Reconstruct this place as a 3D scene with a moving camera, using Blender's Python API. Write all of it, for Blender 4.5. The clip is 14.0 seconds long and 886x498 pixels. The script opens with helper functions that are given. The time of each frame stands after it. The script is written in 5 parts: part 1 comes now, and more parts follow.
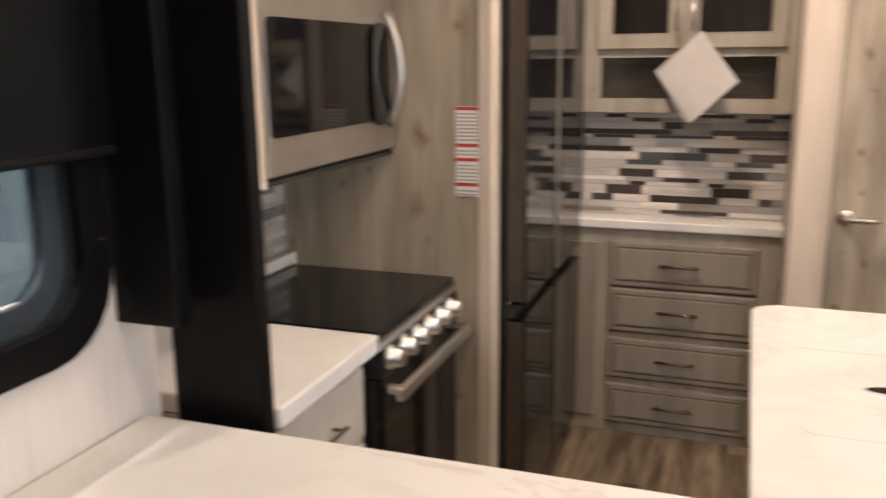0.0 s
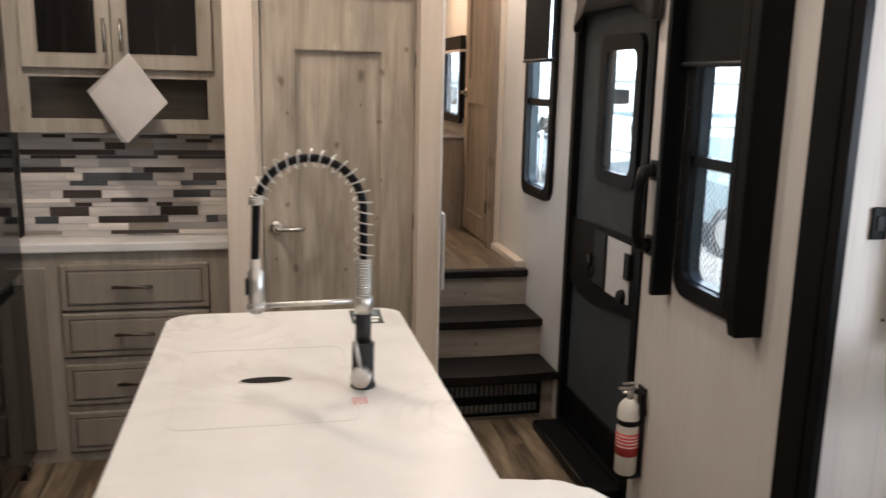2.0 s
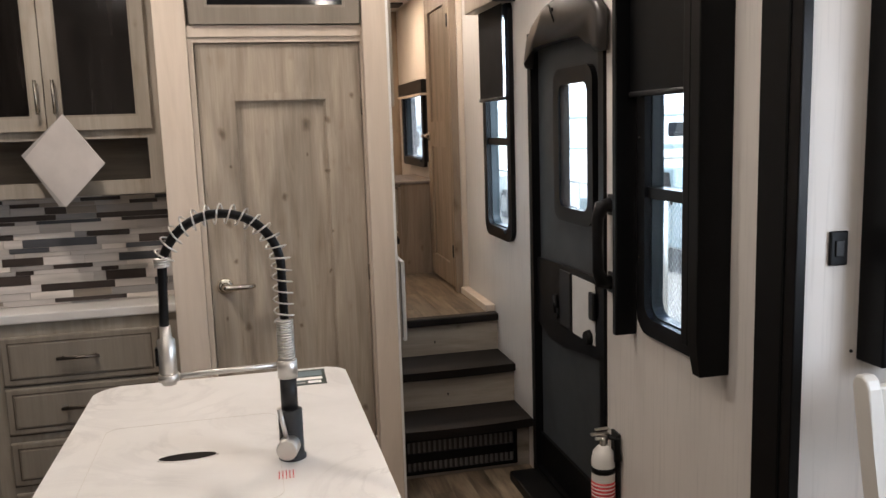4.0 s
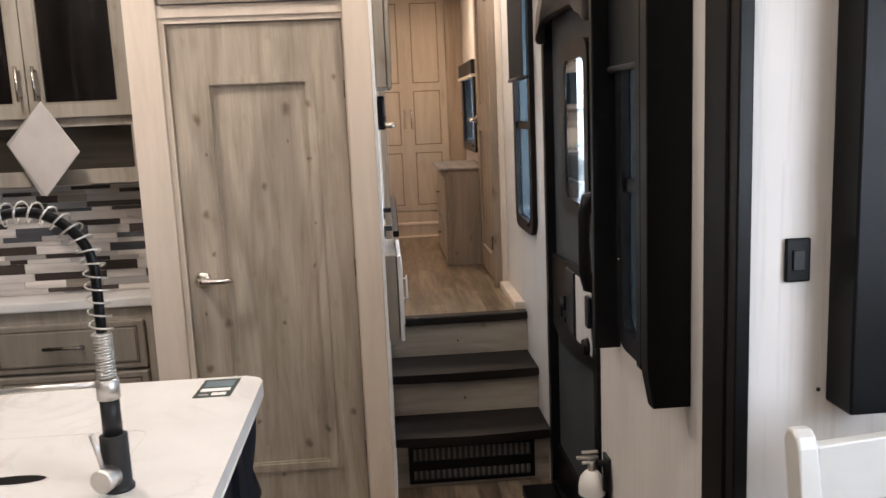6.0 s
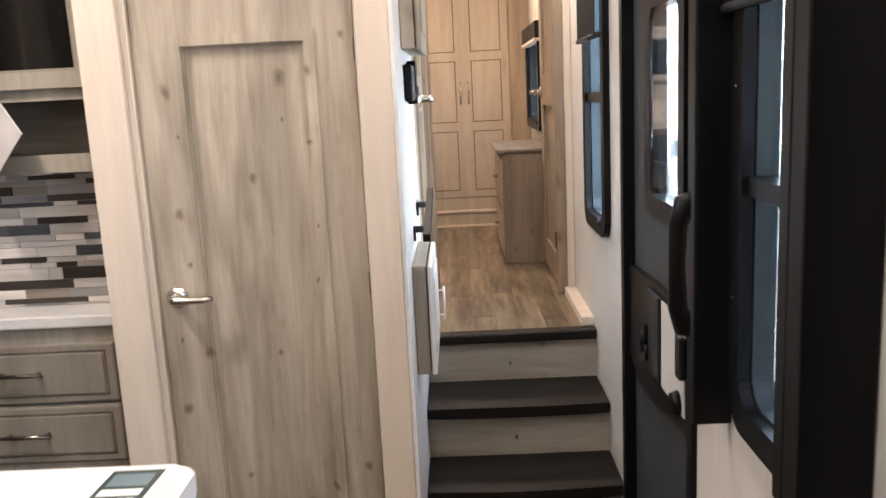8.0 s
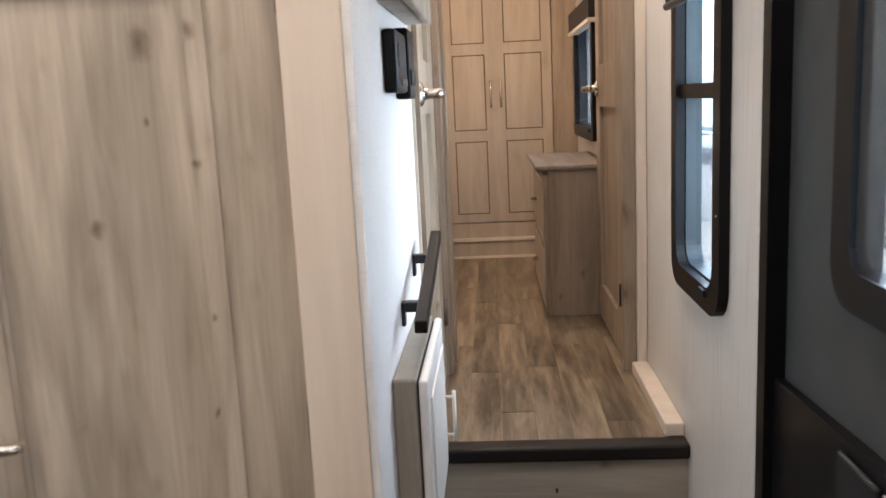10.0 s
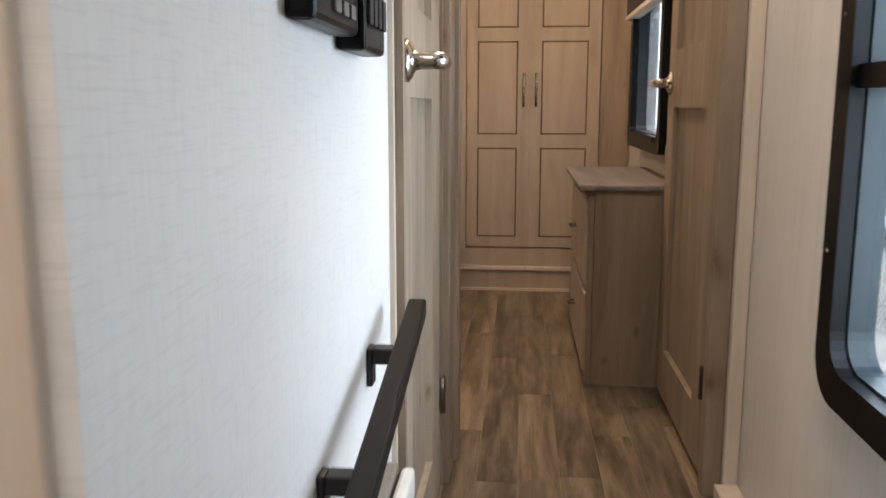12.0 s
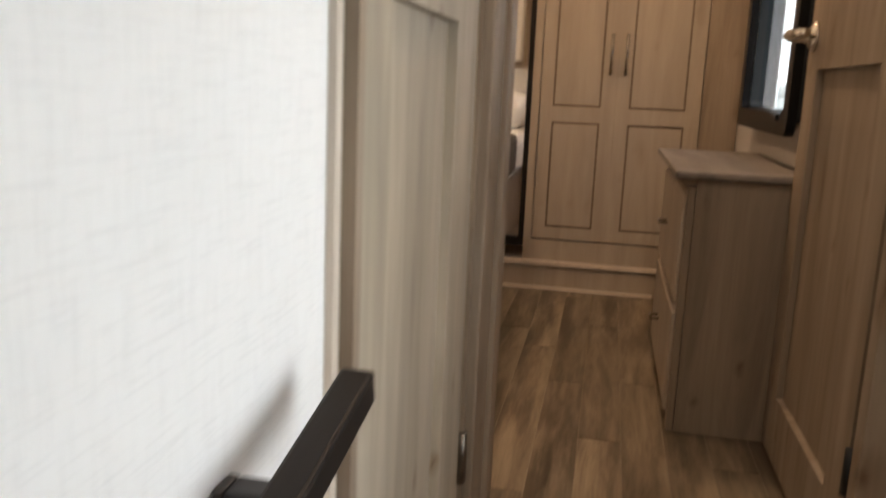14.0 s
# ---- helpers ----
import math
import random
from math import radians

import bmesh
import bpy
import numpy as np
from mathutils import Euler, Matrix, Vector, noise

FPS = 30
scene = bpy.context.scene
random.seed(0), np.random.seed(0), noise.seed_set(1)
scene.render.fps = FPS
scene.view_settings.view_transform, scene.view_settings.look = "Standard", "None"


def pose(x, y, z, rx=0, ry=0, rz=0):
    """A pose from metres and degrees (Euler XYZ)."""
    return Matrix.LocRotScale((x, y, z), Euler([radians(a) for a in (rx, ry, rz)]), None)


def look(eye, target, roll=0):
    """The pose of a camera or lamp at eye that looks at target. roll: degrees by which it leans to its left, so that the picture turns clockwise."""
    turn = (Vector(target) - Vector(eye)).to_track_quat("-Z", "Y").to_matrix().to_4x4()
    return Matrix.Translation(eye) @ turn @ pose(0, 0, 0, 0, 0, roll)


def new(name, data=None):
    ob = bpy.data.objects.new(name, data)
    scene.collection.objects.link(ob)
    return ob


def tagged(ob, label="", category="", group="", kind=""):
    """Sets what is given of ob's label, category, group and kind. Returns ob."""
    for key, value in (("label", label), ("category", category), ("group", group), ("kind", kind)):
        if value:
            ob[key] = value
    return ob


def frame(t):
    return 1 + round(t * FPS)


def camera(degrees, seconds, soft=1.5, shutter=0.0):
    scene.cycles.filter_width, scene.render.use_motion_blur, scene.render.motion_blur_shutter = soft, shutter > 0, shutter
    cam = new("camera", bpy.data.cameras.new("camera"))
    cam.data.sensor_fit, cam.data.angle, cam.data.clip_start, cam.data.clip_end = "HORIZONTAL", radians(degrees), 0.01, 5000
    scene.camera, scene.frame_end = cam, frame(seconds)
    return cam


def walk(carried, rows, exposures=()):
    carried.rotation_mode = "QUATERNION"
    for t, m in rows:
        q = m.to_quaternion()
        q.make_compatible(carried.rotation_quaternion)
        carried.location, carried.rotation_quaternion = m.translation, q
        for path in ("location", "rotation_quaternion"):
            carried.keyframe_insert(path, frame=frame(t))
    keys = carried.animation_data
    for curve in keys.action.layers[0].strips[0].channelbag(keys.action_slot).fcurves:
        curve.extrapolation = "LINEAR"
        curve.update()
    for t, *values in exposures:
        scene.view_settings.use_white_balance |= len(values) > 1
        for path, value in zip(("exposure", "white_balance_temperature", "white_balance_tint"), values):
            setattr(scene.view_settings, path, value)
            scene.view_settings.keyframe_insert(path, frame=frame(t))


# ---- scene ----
cam = camera(56.0, 14.0, shutter=0.5)
PATH = [
    (0, (0.172, 0.395, 1.535), (-0.486, 2.23, 1.09), -0.6),
    (0.5, (0.204, 0.418, 1.53), (-0.06, 2.35, 1.086), 0.2),
    (1, (0.254, 0.407, 1.54), (0.293, 2.36, 1.11), -0.3),
    (1.5, (0.34, 0.353, 1.554), (0.623, 2.29, 1.144), -0.5),
    (2, (0.491, 0.327, 1.557), (0.905, 2.243, 1.156), 1.3),
    (2.5, (0.616, 0.293, 1.554), (1.041, 2.216, 1.205), 1.9),
    (3, (0.64, 0.33, 1.558), (1.058, 2.266, 1.279), -0.0),
    (3.5, (0.606, 0.374, 1.554), (1.062, 2.299, 1.261), -1.6),
    (6, (1.178, 0.616, 1.528), (1.309, 2.585, 1.203), -2.5),
    (6.5, (1.307, 0.656, 1.536), (1.319, 2.62, 1.16), -1.8),
    (7, (1.348, 0.779, 1.532), (1.312, 2.74, 1.137), -1.6),
    (7.5, (1.3, 1.063, 1.528), (1.263, 3.028, 1.157), -2.2),
    (8, (1.315, 1.319, 1.504), (1.268, 3.284, 1.131), -2.9),
    (8.5, (1.369, 1.573, 1.505), (1.232, 3.532, 1.128), -2.8),
    (9, (1.345, 1.827, 1.496), (1.193, 3.792, 1.156), -3.6),
    (11.5, (1.347, 3.037, 1.419), (1.245, 5.0, 1.048), -0.7),
    (12, (1.34, 3.188, 1.416), (1.157, 5.151, 1.077), -0.0),
    (12.5, (1.309, 3.383, 1.413), (1.125, 5.349, 1.094), 0.4),
    (13, (1.358, 3.585, 1.400), (1.191, 5.551, 1.070), 2.4),
    (13.5, (1.396, 3.749, 1.402), (1.114, 5.708, 1.113), 1.5),
    (14, (1.359, 3.725, 1.357), (0.990, 5.652, 0.967), 2.4),
]
walk(cam, [(t, look(eye, target, roll)) for t, eye, target, roll in PATH], exposures=[(0, 3.1, 6750, 16), (0.5, 3.2, 6400, 15), (1, 2.75, 6250, 12), (1.5, 2.65, 6200, 12), (2.2, 2.62, 6150, 12), (3.5, 2.5, 6100, 12), (6, 2.88, 5950, 12), (7, 2.98, 6100, 12), (7.5, 3.0, 6050, 12), (8, 3.4, 5950, 12), (8.5, 3.5, 5850, 12), (9, 3.2, 5950, 12), (9.2, 3.15, 5950, 12), (11.5, 2.66, 5850, 12), (12, 2.56, 6250, 12), (12.5, 2.58, 6800, 13), (13, 2.5, 7000, 14), (13.5, 2.32, 7000, 14), (14, 2.25, 7000, 14)])

# ---- world, sun, lamps ----
world = bpy.data.worlds.new("world")
scene.world = world
world.use_nodes = True
sky = world.node_tree.nodes.new("ShaderNodeTexSky")
sky.sky_type, sky.sun_disc = "NISHITA", False
sky.sun_elevation, sky.sun_rotation = radians(52), radians(-156)
sky.dust_density = 6.0
background = world.node_tree.nodes["Background"]
world.node_tree.links.new(sky.outputs["Color"], background.inputs["Color"])
background.inputs["Strength"].default_value = 0.15
sun = new("sun", bpy.data.lights.new("sun", "SUN"))
sun.data.energy, sun.data.angle, sun.data.color = 2.6, radians(4), (1, 0.96, 0.9)
sun.matrix_world = look((0, 0, 20), (0.25, 0.55, 19.21))

LED = (1.0, 0.85, 0.70)
WARMLED = (1.0, 0.71, 0.46)
DAY = (0.92, 0.96, 1.0)


def area_lamp(name, eye, target, sx, sy, watts, colour):
    ob = new(name, bpy.data.lights.new(name, "AREA"))
    ob.data.shape, ob.data.size, ob.data.size_y = "RECTANGLE", sx, sy
    ob.data.energy, ob.data.color = watts, colour
    ob.matrix_world = look(eye, target)
    return ob


# unseen area lamp added at the dinette window to stand in for its daylight
area_lamp("daylight_dinette", (2.50, 0.8, 1.45), (1.0, 1.3, 1.0), 0.9, 0.8, 3.5, DAY)
# unseen area lamp added outside the window by the steps, for its daylight
area_lamp("daylight_hall", (1.95, 4.115, 1.5), (1.2, 4.115, 1.45), 0.53, 0.95, 3.3, (0.86, 0.94, 1.0))

# ---- materials ----


def nodes_of(name):
    m = bpy.data.materials.new(name)
    m.use_nodes = True
    t = m.node_tree
    return m, t, t.nodes["Principled BSDF"]


def node(t, kind, **values):
    n = t.nodes.new(kind)
    for k, v in values.items():
        n.inputs[k.replace("_", " ")].default_value = v
    return n


def place(t, scale, jitter=False):
    """World position, scaled; jitter shifts it from object to object."""
    g = t.nodes.new("ShaderNodeNewGeometry")
    out = g.outputs["Position"]
    if jitter:
        info = t.nodes.new("ShaderNodeObjectInfo")
        mul = t.nodes.new("ShaderNodeMath")
        mul.operation = "MULTIPLY"
        mul.inputs[1].default_value = 37.0
        t.links.new(info.outputs["Random"], mul.inputs[0])
        add = t.nodes.new("ShaderNodeVectorMath")
        add.operation = "ADD"
        t.links.new(out, add.inputs[0])
        t.links.new(mul.outputs[0], add.inputs[1])
        out = add.outputs[0]
    m = t.nodes.new("ShaderNodeMapping")
    m.inputs["Scale"].default_value = scale
    t.links.new(out, m.inputs["Vector"])
    return m.outputs["Vector"]


def noise_tex(t, vec, scale, detail=4, rough=0.55, distort=0.0):
    n = node(t, "ShaderNodeTexNoise", Scale=scale, Detail=detail, Roughness=rough, Distortion=distort)
    t.links.new(vec, n.inputs["Vector"])
    return n.outputs["Fac"]


def ramp(t, fac, stops):
    r = t.nodes.new("ShaderNodeValToRGB")
    while len(r.color_ramp.elements) < len(stops):
        r.color_ramp.elements.new(0.5)
    for e, (p, c) in zip(r.color_ramp.elements, stops):
        e.position, e.color = p, (*c, 1) if len(c) == 3 else c
    t.links.new(fac, r.inputs["Fac"])
    return r.outputs["Color"]


def mix(t, fac, a, b, mode="MIX"):
    m = t.nodes.new("ShaderNodeMix")
    m.data_type, m.blend_type = "RGBA", mode
    for sock, v in ((m.inputs[0], fac), (m.inputs[6], a), (m.inputs[7], b)):
        if isinstance(v, (int, float)):
            sock.default_value = v
        elif isinstance(v, tuple):
            sock.default_value = (*v, 1)
        else:
            t.links.new(v, sock)
    return m.outputs[2]


def bump(t, bsdf, height, strength, distance=0.002):
    b = node(t, "ShaderNodeBump", Strength=strength, Distance=distance)
    t.links.new(height, b.inputs["Height"])
    t.links.new(b.outputs["Normal"], bsdf.inputs["Normal"])


def grey(v):
    return (v, v, v)


def wood(name, dark, mid, light, axis="z", knots=0.0, jitter=False, rough=0.5, blotch=0.35, patches=0.0, spec=0.4, grain=0.22, at=()):
    """Printed or real wood with the grain along an axis."""
    m, t, s = nodes_of(name)
    along = {"x": (1.6, 17, 17), "y": (17, 1.6, 17), "z": (17, 17, 1.6)}[axis]
    wide = {"x": (0.9, 5, 5), "y": (5, 0.9, 5), "z": (5, 5, 0.9)}[axis]
    fine = {"x": (5, 160, 160), "y": (160, 5, 160), "z": (160, 160, 5)}[axis]
    g = noise_tex(t, place(t, along, jitter), 1.0, 6, 0.62, 0.6)
    w = noise_tex(t, place(t, wide, jitter), 1.3, 3, 0.5, 0.8)
    f = noise_tex(t, place(t, fine, jitter), 1.0, 3, 0.6)
    col = ramp(t, g, [(0.3, dark), (0.5, mid), (0.72, light)])
    big = ramp(t, w, [(0.35, grey(1 - blotch)), (0.62, grey(1.0))])
    col = mix(t, 1.0, col, big, "MULTIPLY")
    if patches:
        q = noise_tex(t, place(t, {"x": (2.6, 20, 20), "y": (20, 2.6, 20), "z": (20, 20, 2.6)}[axis], jitter), 1.0, 5, 0.65, 0.15)
        col = mix(t, ramp(t, q, [(0.44, grey(0.0)), (0.76, grey(patches))]), col, light)
    col = mix(t, grain, col, ramp(t, f, [(0.35, grey(0.7)), (0.6, grey(1.0))]), "MULTIPLY")
    if knots:
        flat = {"x": (0, 1, 1), "y": (1, 0, 1), "z": (1, 1, 0)}[axis]
        p = place(t, (1, 1, 1), jitter)
        cross = t.nodes.new("ShaderNodeVectorMath")
        cross.operation = "DOT_PRODUCT"
        cross.inputs[1].default_value = flat
        t.links.new(p, cross.inputs[0])
        length = t.nodes.new("ShaderNodeVectorMath")
        length.operation = "DOT_PRODUCT"
        length.inputs[1].default_value = tuple(1 - c for c in flat)
        t.links.new(p, length.inputs[0])
        both = t.nodes.new("ShaderNodeCombineXYZ")
        t.links.new(cross.outputs["Value"], both.inputs[0])
        t.links.new(length.outputs["Value"], both.inputs[1])
        for sx, sy, tight, strength in ((6.0, 3.0, 0.085, knots), (11.0, 6.0, 0.07, knots * 0.9)):
            m2 = t.nodes.new("ShaderNodeMapping")
            m2.inputs["Scale"].default_value = (sx, sy, 1)
            t.links.new(both.outputs[0], m2.inputs["Vector"])
            wob = t.nodes.new("ShaderNodeTexNoise")
            wob.inputs["Scale"].default_value = 3.2
            t.links.new(m2.outputs[0], wob.inputs["Vector"])
            shift = mix(t, 0.30, m2.outputs[0], wob.outputs["Color"], "ADD")
            v = node(t, "ShaderNodeTexVoronoi", Scale=1.0, Randomness=1.0)
            v.voronoi_dimensions = "2D"
            t.links.new(shift, v.inputs["Vector"])
            k = ramp(t, v.outputs["Distance"], [(0.0, (1 - strength * 0.85, 1 - strength, 1 - strength * 1.1)), (tight * 0.5, (1 - strength * 0.5, 1 - strength * 0.62, 1 - strength * 0.74)), (tight * 2.0, grey(1.0))])
            pick = t.nodes.new("ShaderNodeSeparateColor")
            t.links.new(v.outputs["Color"], pick.inputs[0])
            keep = ramp(t, pick.outputs[0], [(0.58, grey(0.0)), (0.80, grey(1.0))])
            col = mix(t, keep, col, mix(t, 1.0, col, k, "MULTIPLY"))
    if at:
        p = place(t, (1, 1, 1))
        wobble = t.nodes.new("ShaderNodeTexNoise")
        wobble.inputs["Scale"].default_value = 22.0
        t.links.new(p, wobble.inputs["Vector"])
        p = mix(t, 0.030, p, wobble.outputs["Color"], "ADD")
        for x, z, h in at:
            off = t.nodes.new("ShaderNodeVectorMath")
            off.operation = "SUBTRACT"
            off.inputs[1].default_value = (x + 0.015, 0, z + 0.015)
            t.links.new(p, off.inputs[0])
            flat = t.nodes.new("ShaderNodeVectorMath")
            flat.operation = "MULTIPLY"
            flat.inputs[1].default_value = (1.5 / h, 0, 1 / h)
            t.links.new(off.outputs[0], flat.inputs[0])
            far = t.nodes.new("ShaderNodeVectorMath")
            far.operation = "LENGTH"
            t.links.new(flat.outputs[0], far.inputs[0])
            k = ramp(t, far.outputs["Value"], [(0.0, (0.40, 0.36, 0.32)), (0.40, (0.56, 0.52, 0.48)), (0.75, (0.84, 0.82, 0.80)), (1.0, grey(1.0))])
            col = mix(t, 1.0, col, k, "MULTIPLY")
    if jitter:
        each = t.nodes.new("ShaderNodeObjectInfo")
        col = mix(t, 1.0, col, ramp(t, each.outputs["Random"], [(0.0, grey(0.72)), (0.5, grey(0.92)), (1.0, grey(1.0))]), "MULTIPLY")
    t.links.new(col, s.inputs["Base Color"])
    s.inputs["Roughness"].default_value = rough
    s.inputs["Specular IOR Level"].default_value = spec
    bump(t, s, g, 0.12)
    return m


def plain(name, colour, rough=0.5, metal=0.0, vary=0.12, scale=14, grain=0.05, coat=0.0, spec=0.5):
    """One colour with faint blotches and a fine relief."""
    m, t, s = nodes_of(name)
    p = place(t, (1, 1, 1))
    a = noise_tex(t, p, scale, 5)
    low = tuple(c * (1 - vary) for c in colour)
    high = tuple(min(1, c * (1 + vary * 0.6)) for c in colour)
    t.links.new(ramp(t, a, [(0.35, low), (0.65, high)]), s.inputs["Base Color"])
    r = node(t, "ShaderNodeMapRange", To_Min=max(0.02, rough - 0.04), To_Max=min(1, rough + 0.05))
    t.links.new(noise_tex(t, p, scale * 0.6, 3), r.inputs["Value"])
    t.links.new(r.outputs["Result"], s.inputs["Roughness"])
    s.inputs["Metallic"].default_value = metal
    s.inputs["Coat Weight"].default_value = coat
    s.inputs["Specular IOR Level"].default_value = spec
    if grain:
        bump(t, s, noise_tex(t, p, 260, 2), grain, 0.001)
    return m


def wallboard(name, colour, streak, low=0.91, weave=None):
    """Vinyl-faced wallboard with short woven streaks."""
    m, t, s = nodes_of(name)
    a = noise_tex(t, place(t, streak), 1.0, 4, 0.65)
    b = noise_tex(t, place(t, (3, 3, 3)), 1.0, 3)
    col = ramp(t, a, [(0.36, tuple(c * low for c in colour)), (0.48, colour)])
    if weave:
        c = noise_tex(t, place(t, weave), 1.0, 4, 0.65)
        col = mix(t, 1.0, col, ramp(t, c, [(0.38, grey(low)), (0.50, grey(1.0))]), "MULTIPLY")
    col = mix(t, 1.0, col, ramp(t, b, [(0.3, grey(0.93)), (0.7, grey(1.0))]), "MULTIPLY")
    t.links.new(col, s.inputs["Base Color"])
    s.inputs["Roughness"].default_value = 0.55
    bump(t, s, a, 0.06, 0.001)
    return m


def marble(name):
    m, t, s = nodes_of(name)
    p = place(t, (1, 1, 1))
    n = noise_tex(t, p, 2.6, 8, 0.6, 1.6)
    veins = ramp(t, n, [(0.44, (0.68, 0.655, 0.62)), (0.495, (0.50, 0.475, 0.45)), (0.53, (0.68, 0.655, 0.62))])
    cloud = ramp(t, noise_tex(t, p, 5.5, 4), [(0.3, (0.63, 0.61, 0.58)), (0.7, (0.72, 0.70, 0.67))])
    fade = ramp(t, noise_tex(t, p, 1.7, 2), [(0.45, grey(0.0)), (0.62, grey(0.7))])
    t.links.new(mix(t, fade, cloud, veins), s.inputs["Base Color"])
    s.inputs["Roughness"].default_value = 0.3
    return m


def glass(name, tint=(0.9, 0.95, 0.96)):
    m = bpy.data.materials.new(name)
    m.use_nodes = True
    t = m.node_tree
    t.nodes.remove(t.nodes["Principled BSDF"])
    clear = node(t, "ShaderNodeBsdfTransparent", Color=(*tint, 1))
    shiny = node(t, "ShaderNodeBsdfGlossy", Color=(1, 1, 1, 1), Roughness=0.02)
    facing = node(t, "ShaderNodeLayerWeight", Blend=0.5)
    power = t.nodes.new("ShaderNodeMath")
    power.operation = "POWER"
    power.inputs[1].default_value = 4.0
    t.links.new(facing.outputs["Facing"], power.inputs[0])
    fres = node(t, "ShaderNodeMapRange", To_Min=0.03, To_Max=0.6)
    t.links.new(power.outputs[0], fres.inputs["Value"])
    both = t.nodes.new("ShaderNodeMixShader")
    t.links.new(fres.outputs[0], both.inputs[0])
    t.links.new(clear.outputs[0], both.inputs[1])
    t.links.new(shiny.outputs[0], both.inputs[2])
    t.links.new(both.outputs[0], t.nodes["Material Output"].inputs["Surface"])
    return m


def glow(name, colour, strength):
    m, t, s = nodes_of(name)
    s.inputs["Base Color"].default_value = (*colour, 1)
    s.inputs["Emission Color"].default_value = (*colour, 1)
    s.inputs["Emission Strength"].default_value = strength
    return m


# the pantry door's own knots: x, z and half height in metres
PANTRY_KNOTS = [(0.854, 1.56, 0.030), (0.85, 1.448, 0.009), (0.765, 1.298, 0.018), (1.027, 1.661, 0.016), (0.931, 1.576, 0.018), (0.925, 1.384, 0.014), (0.933, 1.164, 0.012),
                (0.915, 1.015, 0.012), (0.529, 0.861, 0.012), (0.60, 0.82, 0.026), (0.523, 0.661, 0.020), (0.797, 0.808, 0.015), (0.555, 1.535, 0.026), (0.578, 1.42, 0.010),
                (0.559, 1.213, 0.022), (0.574, 1.07, 0.013), (0.854, 0.352, 0.024), (0.925, 0.405, 0.020), (1.021, 0.467, 0.020), (0.679, 0.446, 0.015), (0.753, 0.245, 0.016)]
PANTRYWOOD = wood("rustic_pantry_wood", (0.285, 0.236, 0.180), (0.41, 0.348, 0.275), (0.53, 0.46, 0.372), "z", 0.22, blotch=0.30, grain=0.34, at=PANTRY_KNOTS)
DOORWOOD = wood("rustic_greige_wood", (0.335, 0.278, 0.205), (0.43, 0.366, 0.28), (0.515, 0.447, 0.352), "z", 0.62, blotch=0.25)
# greige set darker than DOORWOOD to stand for dimmer hall and bedroom light
HALLWOOD = wood("dim_hall_greige_wood", (0.215, 0.16, 0.112), (0.29, 0.222, 0.16), (0.36, 0.283, 0.21), "z", 0.5, blotch=0.2)
SIDEWOOD = wood("riser_greige_wood", (0.24, 0.205, 0.165), (0.32, 0.278, 0.228), (0.40, 0.355, 0.295), "x", 0.5, blotch=0.3, patches=0.5)
DRESSERTOP = wood("grey_dresser_top", (0.13, 0.11, 0.095), (0.21, 0.18, 0.155), (0.30, 0.26, 0.225), "y", 0.0, blotch=0.3)
HUTCH = wood("taupe_cabinet_wood", (0.225, 0.193, 0.154), (0.262, 0.228, 0.185), (0.30, 0.264, 0.218), "z", 0.0, blotch=0.10, rough=0.42)
GLAZE = wood("dark_glaze_line", (0.09, 0.072, 0.055), (0.12, 0.098, 0.076), (0.15, 0.125, 0.10), "z", 0.0)
GROOVE = wood("brown_groove_glaze", (0.135, 0.092, 0.062), (0.165, 0.116, 0.080), (0.195, 0.140, 0.098), "z", 0.0)
HUTCHFRAME = wood("light_cabinet_wood", (0.265, 0.23, 0.185), (0.335, 0.295, 0.243), (0.40, 0.355, 0.297), "z", 0.35, blotch=0.16)
WARDROBE = wood("warm_wardrobe_wood", (0.35, 0.285, 0.22), (0.40, 0.33, 0.258), (0.44, 0.37, 0.295), "z", 0.15, blotch=0.10, grain=0.12)
TRIM = wood("cream_post_wood", (0.57, 0.485, 0.395), (0.63, 0.54, 0.445), (0.675, 0.585, 0.49), "z", 0.0, blotch=0.04, grain=0.09)
PLANK = wood("vinyl_plank", (0.064, 0.045, 0.029), (0.140, 0.100, 0.065), (0.38, 0.295, 0.20), "y", 0.35, True, 0.30, 0.45, 0.80, spec=0.45)
JOINT = plain("plank_joint", (0.26, 0.21, 0.155), 0.7)
ESPRESSO = wood("espresso_tread_wood", (0.0045, 0.0034, 0.0029), (0.0085, 0.0064, 0.0054), (0.015, 0.0112, 0.0094), "x", 0.0, rough=0.5, blotch=0.2, spec=0.25)
RAILWOOD = wood("espresso_rail_wood", (0.007, 0.0055, 0.0048), (0.011, 0.0085, 0.0072), (0.016, 0.0125, 0.0105), "y", 0.0, rough=0.5, blotch=0.2, spec=0.15)
WALL = wallboard("wallboard_light", (0.655, 0.615, 0.57), (90, 90, 3.0))
WALLX = wallboard("wallboard_woven", (0.85, 0.84, 0.82), (1, 22.0, 330), 0.945, (1, 330, 22.0))
CEIL = plain("ceiling_vinyl", (0.78, 0.76, 0.72), 0.7, vary=0.04)
MARBLE = marble("solid_surface_marble")
BLACK = plain("black_vinyl_board", (0.0028, 0.0030, 0.0034), 0.40, vary=0.2, spec=0.15)
BLACKPLASTIC = plain("black_plastic", (0.0035, 0.0035, 0.004), 0.36, vary=0.2, spec=0.16)
BLACKMATT = plain("black_matt_metal", (0.012, 0.012, 0.013), 0.45, vary=0.2, spec=0.35)
DARKGREY = plain("dark_grey_door_skin", (0.042, 0.046, 0.049), 0.5, vary=0.1, spec=0.3)
